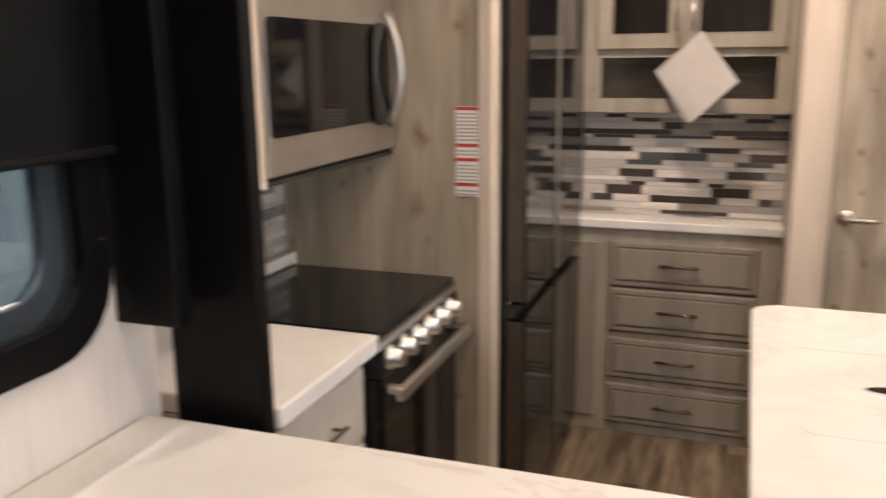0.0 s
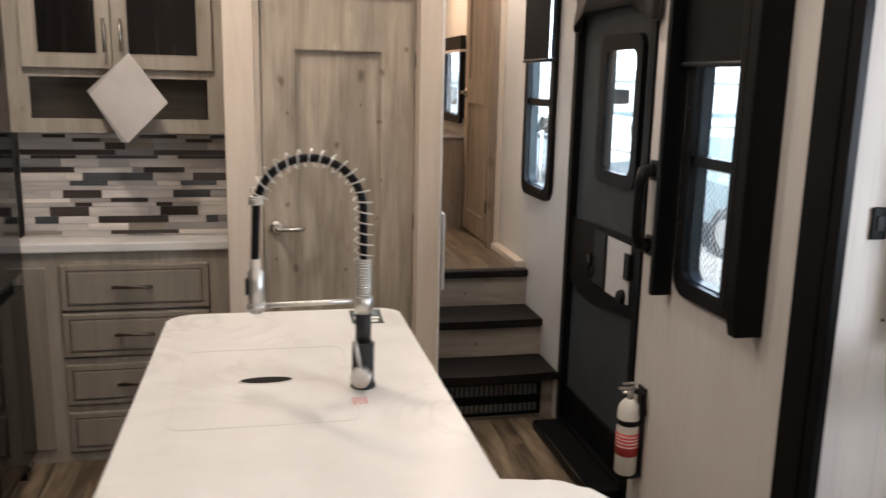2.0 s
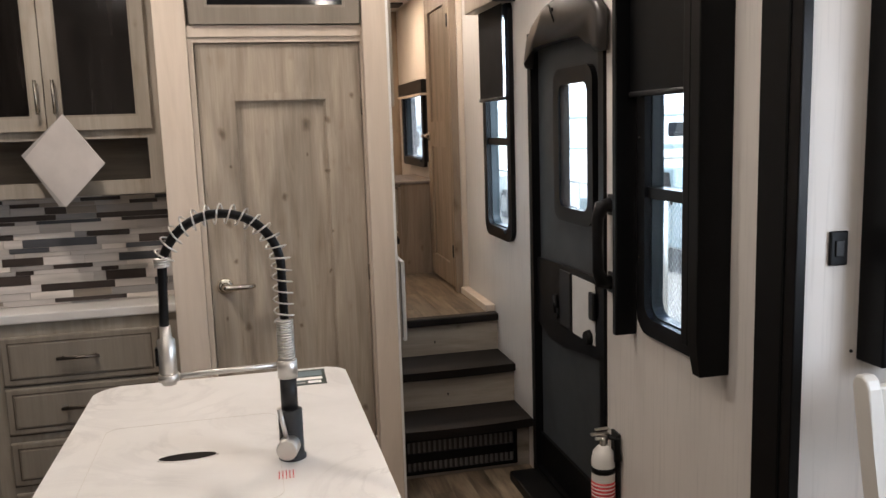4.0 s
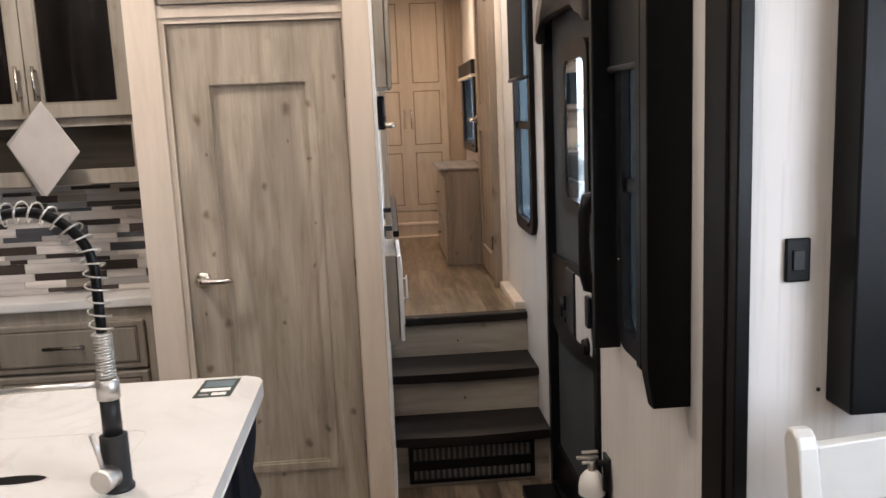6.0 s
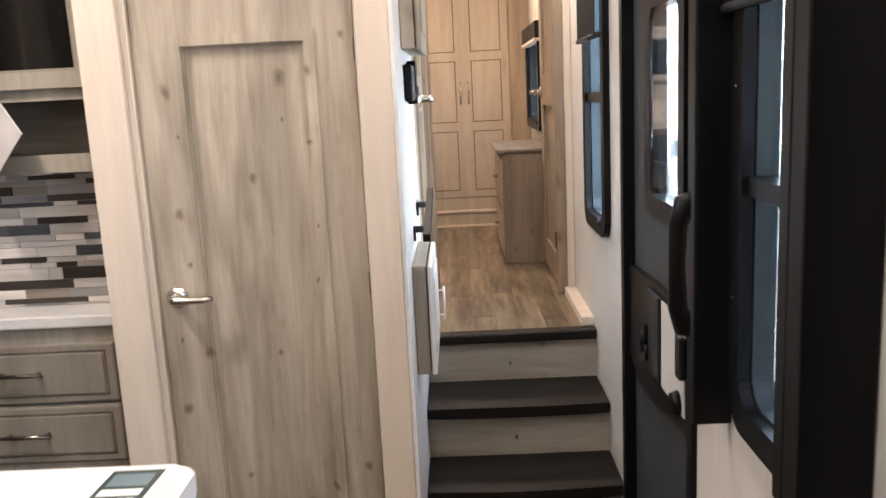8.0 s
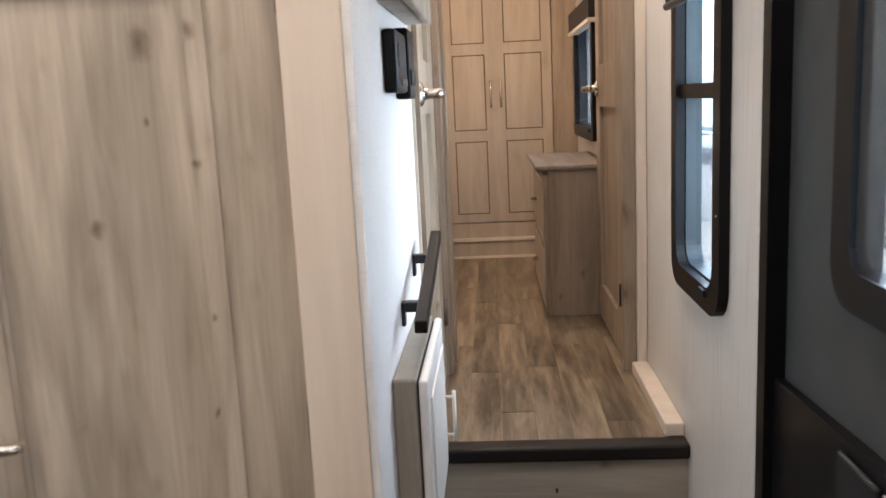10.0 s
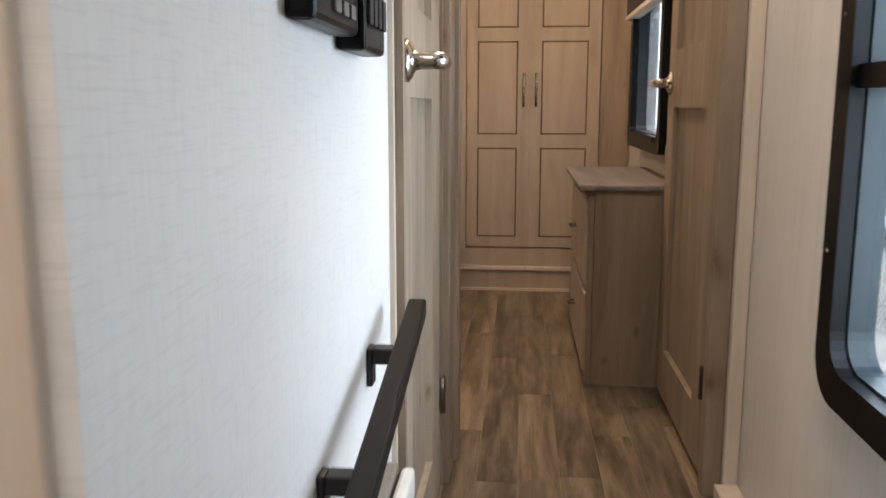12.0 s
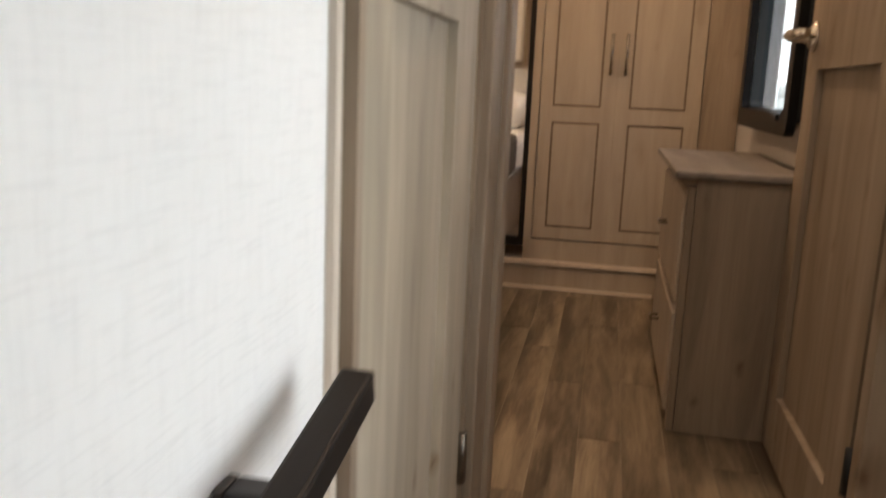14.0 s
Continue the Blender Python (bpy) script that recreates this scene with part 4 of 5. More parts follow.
arch = [(fx, fy, IZ + 0.275 + 0.1065 * k / 6) for k in range(7)]
arch += [(fx - R + R * math.cos(radians(a)), fy, IZ + 0.3815 + R * math.sin(radians(a))) for a in range(6, 181, 6)]
arch += [(fx - 2 * R - 0.004 * k / 5, fy, IZ + 0.3815 - 0.10 * k / 5) for k in range(1, 6)]
part("hose", tubes((arch, 0.0088), n=12), BLACKPLASTIC, faucet, "black hose")
lengths = [0.0]
for p, q in zip(arch, arch[1:]):
    lengths.append(lengths[-1] + (Vector(q) - Vector(p)).length)
total, coil, turns = lengths[-1] - 0.13, [], 19
for k in range(turns * 12 + 1):
    s = total * k / (turns * 12)
    i = max(j for j in range(len(arch) - 1) if lengths[j] <= s + 1e-9)
    f = (s - lengths[i]) / (lengths[i + 1] - lengths[i])
    p = Vector(arch[i]).lerp(Vector(arch[i + 1]), f)
    d = (Vector(arch[i + 1]) - Vector(arch[i])).normalized()
    up = Vector((0, 1, 0))
    side = d.cross(up)
    a = 2 * math.pi * k / 12
    coil.append(p + (side * math.cos(a) + up * math.sin(a)) * 0.0185)
part("spring", tubes((coil, 0.0016), n=6), STEEL, faucet, "open wire spring")
hx = fx - 2 * R - 0.003
end = [(hx + 0.013 * math.cos(a) + 0.004, fy + 0.013 * math.sin(a), IZ + 0.395 + 0.018 * a / (8 * math.pi)) for a in (2 * math.pi * k / 12 for k in range(49))]
part("end_coil", tubes((end, 0.0024), n=6), STEEL, faucet)
part("spray_head", tubes(([(hx, fy, IZ + 0.285), (hx, fy, IZ + 0.262), (hx, fy, IZ + 0.258), (hx, fy, IZ + 0.192), (hx, fy, IZ + 0.188), (hx, fy, IZ + 0.172)], [0.010, 0.011, 0.0165, 0.0165, 0.0135, 0.0135]), n=20), STEEL, faucet, "brushed steel spray head")
part("spray_button", boxes((hx - 0.021, hx - 0.015, fy - 0.007, fy + 0.007, IZ + 0.21, IZ + 0.245), bevel=0.002), BLACKPLASTIC, faucet)
part("docking_arm", tubes(([(fx, fy, IZ + 0.190), (hx, fy, IZ + 0.186)], 0.0055), n=10), STEEL, faucet)
part("docking_ring", tubes(([(hx, fy, IZ + 0.179), (hx, fy, IZ + 0.193)], 0.0195), n=20), STEEL, faucet)
cap = part("valve_cap", tubes(([(fx - 0.004, fy - 0.018, IZ + 0.033), (fx - 0.012, fy - 0.048, IZ + 0.033), (fx - 0.0125, fy - 0.050, IZ + 0.033)], [0.0205, 0.0205, 0.018]), n=24), STEEL, faucet, "round brushed steel valve cap")
part("lever", tubes(([(fx - 0.010, fy - 0.036, IZ + 0.05), (fx - 0.022, fy - 0.040, IZ + 0.115)], [0.0042, 0.0048]), n=10), STEEL, cap)

label = thing("product_label", (0.77, 2.54, IZ), "dark green and white printed label lying on the island top", "label")
bm = prism([(0.712, 2.482), (0.798, 2.482), (0.802, 2.612), (0.716, 2.612)], "z", IZ + 0.0003, IZ + 0.0012)
part("sheet", bm, GREENPRINT, label)
for x0, x1, y0, y1, m in ((0.722, 0.79, 2.522, 2.543, PAPER), (0.752, 0.785, 2.492, 2.512, PAPER), (0.722, 0.745, 2.495, 2.503, GREYPRINT), (0.724, 0.792, 2.553, 2.598, TRAILERBAND)):
    part("print", prism([(x0, y0), (x1, y0), (x1, y1), (x0, y1)], "z", IZ + 0.0013, IZ + 0.0017), m, label)
tag = thing("red_print_sticker", (0.69, 1.97, IZ), "small clear sticker with red print by the faucet", "sticker")
for k in range(5):
    x = 0.657 + 0.0065 * k
    part("red_bar", prism([(x, 1.920), (x + 0.002, 1.920), (x + 0.003, 1.958), (x + 0.001, 1.958)], "z", IZ + 0.0003, IZ + 0.0007), RED, tag)

# ---- entry door ----
entry = thing("door_2", (1.83, 3.38, 0), "closed dark grey entry door with a black frame and a rounded window", "door", kind="structure")
y0, y1, z0, z1 = ENTRY
part("outer_frame", ring([(y0 + 0.001, 0.001), (y1 - 0.001, 0.001), (y1 - 0.001, z1 - 0.001), (y0 + 0.001, z1 - 0.001)], [(y0 + 0.04, 0.05), (y1 - 0.04, 0.05), (y1 - 0.04, z1 - 0.04), (y0 + 0.04, z1 - 0.04)], "x", 1.788, 1.868), BLACKPLASTIC, entry)
leaf = part("door_leaf", wall_cells("x", 1.822, 1.846, y0 + 0.041, y1 - 0.041, 0.051, z1 - 0.041, [(3.175, 3.455, 1.215, 1.68)]), DARKGREY, entry)
o = rounded(3.130, 3.510, 1.165, 1.735, 0.06)
i = rounded(3.178, 3.452, 1.218, 1.677, 0.04)
part("window_frame", ring(o, i, "x", 1.800, 1.8215), BLACKPLASTIC, leaf)
g = part("pane", boxes((1.8045, 1.8075, 3.179, 3.451, 1.219, 1.676)), TINTED, leaf)
g.visible_shadow = False
lo = [(3.052, 0.70), (3.20, 0.69), (3.42, 0.66), (3.60, 0.66), (3.733, 0.70), (3.733, 0.975), (3.40, 0.99), (3.052, 0.995)]
part("middle_rail", prism(lo, "x", 1.803, 1.8215, bevel=0.003), BLACKPLASTIC, leaf, "black moulded middle rail")
part("lock_window", boxes((1.799, 1.8025, 3.115, 3.325, 0.745, 0.968)), LOCKWHITE, leaf, "pale slider opening")
part("lock_slider", boxes((1.793, 1.8025, 3.335, 3.45, 0.75, 0.972), bevel=0.004), BLACKMATT, leaf)
part("latch", tubes(([(1.80, 3.47, 0.79), (1.785, 3.47, 0.79)], 0.024), ([(1.79, 3.47, 0.79), (1.79, 3.49, 0.86)], 0.012)), BLACKPLASTIC, leaf)
part("latch", boxes((1.784, 1.7985, 3.10, 3.14, 0.84, 0.94), bevel=0.004), BLACKMATT, leaf)
part("lock_knob", tubes(([(1.7985, 3.16, 0.765), (1.78, 3.16, 0.765)], [0.03, 0.024]), n=16), BLACKPLASTIC, leaf)
part("lower_trim", boxes((1.808, 1.8215, 3.052, 3.733, 0.052, 0.20)), BLACKPLASTIC, leaf)
valance = thing("door_valance", (1.78, 3.38, 1.85), "brown padded vinyl arch over the entry door", "valance")
pts = [(2.972, 1.765), (2.967, 1.89), (3.01, 1.93), (3.08, 1.962), (3.20, 1.985), (3.35, 1.992), (3.50, 1.972), (3.62, 1.925), (3.69, 1.872), (3.722, 1.80), (3.722, 1.755), (3.695, 1.755), (3.675, 1.815), (3.60, 1.828), (3.38, 1.832), (3.14, 1.828), (3.05, 1.815), (3.02, 1.765)]
bm = prism(pts, "x", 1.752, 1.7865)
rim = [e for e in bm.edges if all(abs(v.co.x - 1.752) < 1e-5 for v in e.verts)]
bmesh.ops.bevel(bm, geom=rim, offset=0.022, segments=5, affect="EDGES", profile=0.5)
for f in bm.faces:
    f.smooth = True
part("padding", bm, PADDED, valance)
# black bead on the padding imitates the shade in a fold
part("crease", tubes(([(1.752, 3.36, 1.90), (1.7505, 3.39, 1.94), (1.753, 3.41, 1.965)], 0.004), n=8), BLACK, valance)
part("button", tubes(([(1.753, 3.375, 1.945), (1.746, 3.375, 1.945)], [0.009, 0.006]), n=10), BLACKPLASTIC, valance)
grab = thing("grab_handle", (1.76, 3.0, 1.0), "black moulded grab handle beside the entry door", "handle")
part("grip", tubes(([(1.79, 2.962, 1.005), (1.757, 2.962, 1.012), (1.745, 2.962, 1.05), (1.743, 2.962, 1.14), (1.745, 2.962, 1.22), (1.757, 2.962, 1.258), (1.79, 2.962, 1.265)], [0.026, 0.025, 0.020, 0.0175, 0.020, 0.025, 0.026]), n=16), BLACKPLASTIC, grab)
for z in (1.005, 1.265):
    part("mount_plate", boxes((1.7895, 1.7995, 2.935, 2.985, z - 0.035, z + 0.035), bevel=0.003), BLACKMATT, grab)
tagged(link_mesh("door_threshold", boxes((1.66, 1.787, 3.03, 3.72, 0.001, 0.045), bevel=0.006), BLACK), "black ribbed entry door threshold", "threshold")

ext = thing("fire_extinguisher", (1.755, 2.95, 0.165), "small white fire extinguisher with a red label on a wall bracket", "fire extinguisher")
ex, ey = 1.748, 2.93
part("cylinder", tubes(([(ex, ey, 0.170), (ex, ey, 0.177), (ex, ey, 0.405), (ex, ey, 0.430), (ex, ey, 0.447), (ex, ey, 0.453)], [0.034, 0.040, 0.040, 0.035, 0.022, 0.014]), n=24), WHITE, ext)
part("red_label", tubes(([(ex, ey, 0.245), (ex, ey, 0.330)], 0.0406), n=24), RED, ext, "red printed band")
for z in (0.320, 0.307, 0.294, 0.281):
    part("print", tubes(([(ex - 0.0005, ey - 0.001, z - 0.002), (ex - 0.0005, ey - 0.001, z + 0.002)], 0.0405), n=24), PAPER, ext)
part("strap", tubes(([(ex, ey, 0.360), (ex, ey, 0.380)], 0.0415), n=24), BLACKPLASTIC, ext, "black strap")
part("valve", tubes(([(ex, ey, 0.450), (ex, ey, 0.485)], 0.012), ([(ex - 0.03, ey - 0.005, 0.480), (ex + 0.012, ey, 0.480)], 0.006)), STEEL, ext)
part("lever", boxes((ex - 0.045, ex + 0.02, ey - 0.008, ey + 0.008, 0.490, 0.498), (ex - 0.03, ex + 0.02, ey - 0.007, ey + 0.007, 0.507, 0.514), bevel=0.002), STEEL, ext)
part("horn", tubes(([(ex + 0.012, ey - 0.012, 0.485), (ex + 0.035, ey - 0.03, 0.480), (ex + 0.036, ey - 0.04, 0.405)], [0.010, 0.011, 0.013])), BLACKPLASTIC, ext, "black discharge horn")
part("bracket", boxes((1.79, 1.799, 2.90, 2.96, 0.155, 0.495), (1.75, 1.79, 2.90, 2.96, 0.155, 0.168), bevel=0.002), BLACKMATT, ext)

switch = thing("light_switch", (1.88, 1.94, 1.25), "black rocker switch on the slide end wall", "switch")
part("plate", boxes((1.851, 1.896, 1.966, 1.9745, 1.214, 1.290), bevel=0.0035), BLACKPLASTIC, switch)
part("rocker", boxes((1.863, 1.884, 1.962, 1.9658, 1.235, 1.270), bevel=0.0015), BLACKMATT, switch)

screw = thing("wall_screw", (1.920, 1.972, 1.017), "small dark screw in the slide end wall", "screw")
part("head", tubes(([(1.920, 1.9745, 1.017), (1.920, 1.971, 1.017)], [0.0042, 0.0028]), n=10), BLACKMATT, screw)
cord = thing("blind_cord", (2.0, 1.93, 0.9), "thin dark cord hanging below the slide end window", "cord")
part("cord", tubes(([(1.980, 1.9735, 0.885), (1.984, 1.94, 0.872), (1.989, 1.93, 0.852), (2.006, 1.93, 0.814), (2.024, 1.93, 0.781), (2.046, 1.93, 0.759), (2.12, 1.93, 0.78)], 0.004), n=8), BLACKPLASTIC, cord)

# ---- chair ----
chair = thing("dining_chair", (1.96, 1.55, 0), "white-painted wooden dining chair with a broad back rail", "chair")
CX0, CX1 = 1.772, 2.19
for x in (CX0, CX1):
    spine = [(1.705, 0.0), (1.668, 0.25), (1.655, 0.46), (1.680, 0.70), (1.722, 0.90), (1.745, 1.02)]
    side = [(y - 0.021, z) for y, z in spine] + [(1.732, 1.036), (1.745, 1.044), (1.760, 1.042), (1.768, 1.030)] + [(y + 0.021, z) for y, z in reversed(spine)]
    part("back_post", prism(side, "x", x - 0.016, x + 0.016, bevel=0.005), CHAIRPAINT, chair, "flat white post with a rounded top")
    part("leg", tubes(([(x, 1.28, 0.0), (x, 1.285, 0.44)], [0.017, 0.021]), n=12), CHAIRPAINT, chair)
    part("side_stretcher", tubes(([(x, 1.29, 0.2), (x, 1.67, 0.2)], 0.011), n=10), CHAIRPAINT, chair)
part("seat", boxes((CX0 - 0.025, CX1 + 0.025, 1.25, 1.68, 0.44, 0.475), bevel=0.01), CHAIRPAINT, chair)
bm = prism([(CX0 + 0.015, 0.932), (CX1 - 0.015, 0.932), (CX1 - 0.015, 1.022), ((CX0 + CX1) / 2, 1.036), (CX0 + 0.015, 1.022)], "y", 1.728, 1.750, bevel=0.004)
part("back_rail", bm, CHAIRPAINT, chair, "broad white top rail")
part("back_rail", boxes((CX0, CX1, 1.665, 1.685, 0.60, 0.66), bevel=0.004), CHAIRPAINT, chair)
for k in range(4):
    x = CX0 + 0.085 * (k + 1)
    part("back_slat", tubes(([(x, 1.675, 0.66), (x, 1.737, 0.935)], 0.009), n=8), CHAIRPAINT, chair)

# white trapezoid on the pane, placed to fit the camera's view
STY, STZ = 1.312, 1.150
sticker = thing("window_white_shape", (-0.83, 1.0, 1.0), "white trapezoid with a dark mark on the wide window", "sticker")
part("sheet", prism([(STY - 0.045, STZ - 0.040), (STY + 0.030, STZ - 0.040), (STY + 0.016, STZ + 0.030), (STY - 0.022, STZ + 0.030)], "x", -0.8535, -0.8525), PAPER, sticker)
part("mark", boxes((-0.8524, -0.8518, STY - 0.010, STY + 0.004, STZ - 0.038, STZ - 0.006)), SASH, sticker)

# ---- hall ----
thermo = thing("thermostat", (1.17, 3.99, 1.49), "black wall thermostat and control panel beside the steps", "thermostat")
part("case", boxes((1.1655, 1.190, 3.80, 3.968, 1.478, 1.585), bevel=0.006), BLACKPLASTIC, thermo)
part("display", boxes((1.1902, 1.1912, 3.83, 3.945, 1.522, 1.562)), DARKGREY, thermo)
for k in range(3):
    part("button", boxes((1.1902, 1.193, 3.86 + 0.030 * k, 3.880 + 0.030 * k, 1.490, 1.502), bevel=0.001), SLAT, thermo)
panel2 = thing("control_panel", (1.17, 4.15, 1.48), "black control panel with a row of switches on the hall wall", "control panel")
part("case", boxes((1.1655, 1.194, 3.975, 4.088, 1.467, 1.60), bevel=0.005), BLACKPLASTIC, panel2)
for k in range(4):
    part("rocker", boxes((1.1942, 1.1975, 3.985 + 0.025 * k, 4.003 + 0.025 * k, 1.492, 1.522), bevel=0.001), BLACKMATT, panel2)

rail = thing("handrail", (1.2, 4.05, 1.0), "espresso wooden handrail on black wall brackets", "handrail")
RA, RB = Vector((1.2105, 3.755, 1.076)), Vector((1.2105, 4.226, 1.161))
bm = boxes((-0.0115, 0.0115, 0.0, (RB - RA).length, -0.012, 0.012), bevel=0.003)
bmesh.ops.transform(bm, matrix=Matrix.Translation(RA) @ Matrix.Rotation(math.atan2(RB.z - RA.z, RB.y - RA.y), 4, "X"), verts=bm.verts)
part("rail", bm, RAILWOOD, rail)
for f in (0.249, 0.766):
    p = RA.lerp(RB, f)
    part("bracket", boxes((1.1655, 1.1725, p.y - 0.012, p.y + 0.012, p.z - 0.048, p.z - 0.002), (1.1726, 1.1988, p.y - 0.011, p.y + 0.011, p.z - 0.021, p.z - 0.002), bevel=0.002), BLACKMATT, rail)


def wall_box(y0, y1, z0, z1, skin, front, label, pull):
    c = thing("wall_cabinet", (1.19, (y0 + y1) / 2, z0), label, "cabinet")
    part("body", boxes((1.1655, 1.205, y0, y1, z0, z1), bevel=0.004), skin, c)
    # dark slab stands in for the shade between body and door
    part("gap", boxes((1.2051, 1.2085, y0 + 0.01, y1 - 0.01, z0 + 0.01, z1 - 0.01)), DARKIN, c)
    d = part("cabinet_door", boxes((1.2087, 1.224, y0 + 0.004, y1 - 0.004, z0 - 0.004, z1 - 0.004), bevel=0.005), front, c)
    part("raised_field", boxes((1.2242, 1.228, y0 + 0.05, y1 - 0.05, z0 + 0.05, z1 - 0.05), bevel=0.0015), front, d)
    if pull:
        handle_bar(d, (1.224, y1 - 0.07, (z0 + z1) / 2 - 0.09), (1.224, y1 - 0.07, (z0 + z1) / 2 + 0.02), (0.022, 0, 0), 0.004, WHITE)
    return c


wall_box(3.675, 4.09, 0.68, 1.010, HUTCH, WHITE, "shallow grey wall cabinet with a white door by the steps", True)
wall_box(3.76, 4.22, 1.625, 2.30, HUTCHFRAME, HUTCHFRAME, "shallow greige wall cabinet above the thermostat", False)

bath = thing("door_3", (1.15, 4.57, FL2), "closed greige wood bathroom door with sunk panels", "door", kind="structure")
framed_panel(bath, "x", 4.320, 4.862, FL2 + 0.01, 2.29, 1.177, 1, [(4.415, 4.715, 0.73, 1.428), (4.415, 4.715, 1.565, 2.2)], DOORWOOD, style="shaker", thick=0.032)
part("frame", ring([(4.301, FL2 + 0.001), (4.874, FL2 + 0.001), (4.874, 2.309), (4.301, 2.309)], [(4.318, FL2 + 0.004), (4.864, FL2 + 0.004), (4.864, 2.292), (4.318, 2.292)], "x", 1.10, 1.183), HALLWOOD, bath)
part("edge_strip", boxes((1.1655, 1.172, 4.286, 4.300, FL2, 2.32)), TRIM, bath)
lever(bath, (1.178, 4.365, 1.478), (1, 0, 0), (0, 1, 0))
for z in (0.815, 2.15):
    part("hinge", tubes(([(1.182, 4.863, z - 0.04), (1.182, 4.863, z + 0.04)], 0.007), n=8), BRONZE, bath)

jamb = thing("bedroom_door_frame", (1.48, 5.0, FL2), "greige wood casing of the bedroom doorway", "door frame", kind="structure")
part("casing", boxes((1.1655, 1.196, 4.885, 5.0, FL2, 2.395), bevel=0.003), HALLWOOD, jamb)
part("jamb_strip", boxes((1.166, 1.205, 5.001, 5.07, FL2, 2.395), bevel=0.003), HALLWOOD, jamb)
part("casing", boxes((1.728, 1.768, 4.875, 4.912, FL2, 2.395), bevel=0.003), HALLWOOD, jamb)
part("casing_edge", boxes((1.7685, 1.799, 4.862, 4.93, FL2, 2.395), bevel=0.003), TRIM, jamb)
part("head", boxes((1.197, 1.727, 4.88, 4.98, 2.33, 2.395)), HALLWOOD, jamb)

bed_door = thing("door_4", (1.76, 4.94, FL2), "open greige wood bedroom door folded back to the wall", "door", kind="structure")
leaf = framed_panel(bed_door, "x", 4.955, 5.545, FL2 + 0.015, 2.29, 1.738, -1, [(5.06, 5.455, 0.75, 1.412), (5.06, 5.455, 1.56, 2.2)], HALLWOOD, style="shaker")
# dark block fills the hinge gap in place of its shade
part("hinge_gap", boxes((1.742, 1.79, 4.932, 4.952, FL2 + 0.015, 2.29)), ESPRESSO, bed_door)
lever(bed_door, (1.738, 5.505, 1.475), (-1, 0, 0), (0, -1, 0))
for z in (0.835, 2.1):
    part("hinge", tubes(([(1.733, 4.930, z - 0.035), (1.733, 4.930, z + 0.035)], 0.009), n=8), BLACKMATT, bed_door)
setting("baseboard", boxes((1.750, 1.799, 4.362, 4.861, FL2 + 0.001, FL2 + 0.036), bevel=0.004), TRIM, "cream baseboard on the hall side wall", "baseboard")

# ---- bedroom ----
dresser = thing("dresser", (1.67, 5.9, FL2), "greige wood dresser with drawers under the bedroom window", "dresser")
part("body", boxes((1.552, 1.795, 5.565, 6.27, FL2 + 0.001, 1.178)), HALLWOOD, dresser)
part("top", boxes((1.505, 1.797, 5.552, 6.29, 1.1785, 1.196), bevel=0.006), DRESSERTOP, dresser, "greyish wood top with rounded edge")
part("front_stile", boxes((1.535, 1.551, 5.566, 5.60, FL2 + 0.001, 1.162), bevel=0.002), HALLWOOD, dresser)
for a, b in ((FL2 + 0.03, 0.87), (0.895, 1.14)):
    d = part("drawer_front", boxes((1.530, 1.551, 5.615, 6.25, a, b), bevel=0.005), WARDROBE, dresser)
    for y in (5.985,):
        handle_bar(d, (1.530, y, (a + b) / 2), (1.530, y + 0.06, (a + b) / 2), (-0.02, 0, 0), 0.004, BRONZE)

WY = 6.83
ward = thing("wardrobe", (1.36, 7.1, FL2), "tall warm wood wardrobe with two panelled doors", "wardrobe")
part("body", boxes((1.07, 1.797, WY + 0.02, 7.4, 0.797, 2.395)), WARDROBE, ward)
part("plinth", boxes((0.2, 1.797, WY - 0.003, 7.4, FL2 + 0.001, 0.697)), WARDROBE, ward)
part("plinth_ledge", boxes((0.2, 1.797, WY - 0.012, 7.4, 0.698, 0.716), bevel=0.003), TRIM, ward)
part("plinth_upper", boxes((1.07, 1.797, WY + 0.003, 7.4, 0.717, 0.796)), WARDROBE, ward)
part("floor_strip", boxes((0.2, 1.56, WY - 0.016, WY - 0.004, FL2 + 0.001, FL2 + 0.013)), TRIM, ward)
part("side_stile", boxes((1.072, 1.100, WY - 0.004, WY + 0.019, 0.797, 2.395)), WARDROBE, ward)
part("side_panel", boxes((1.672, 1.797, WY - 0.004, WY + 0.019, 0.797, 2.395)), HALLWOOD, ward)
for a, b, hx in ((1.104, 1.372, 1.348), (1.376, 1.668, 1.400)):
    leaf = framed_panel(ward, "y", a, b, 0.803, 2.36, WY, -1, [(a + 0.045, b - 0.05, 0.846, 1.237), (a + 0.045, b - 0.05, 1.293, 1.687), (a + 0.045, b - 0.05, 1.741, 2.31)], WARDROBE, name="wardrobe_door", style="groove", thick=0.018)
    handle_bar(leaf, (hx, WY, 1.410), (hx, WY, 1.553), (0, -0.03, 0), 0.006, NICKEL)
mirror = thing("mirror_door", (0.8, WY, 0.76), "dark-framed mirrored sliding wardrobe door", "mirror")
part("mirror_glass", boxes((0.23, 1.055, WY + 0.012, WY + 0.016, 0.80, 2.36)), MIRROR, mirror)
part("frame", ring([(0.2, 0.765), (1.071, 0.765), (1.071, 2.39), (0.2, 2.39)], [(0.23, 0.80), (1.052, 0.80), (1.052, 2.36), (0.23, 2.36)], "y", WY - 0.002, WY + 0.03), ESPRESSO, mirror)

bed = thing("bed", (0.1, 6.0, FL2), "made bed with white linen and a brown throw", "bed")
part("bed_base", boxes((-0.88, 0.90, 5.07, 6.66, FL2 + 0.001, 0.92)), HALLWOOD, bed)
part("mattress", boxes((-0.88, 0.93, 5.07, 6.68, 0.921, 1.13), bevel=0.05), BEDWHITE, bed)
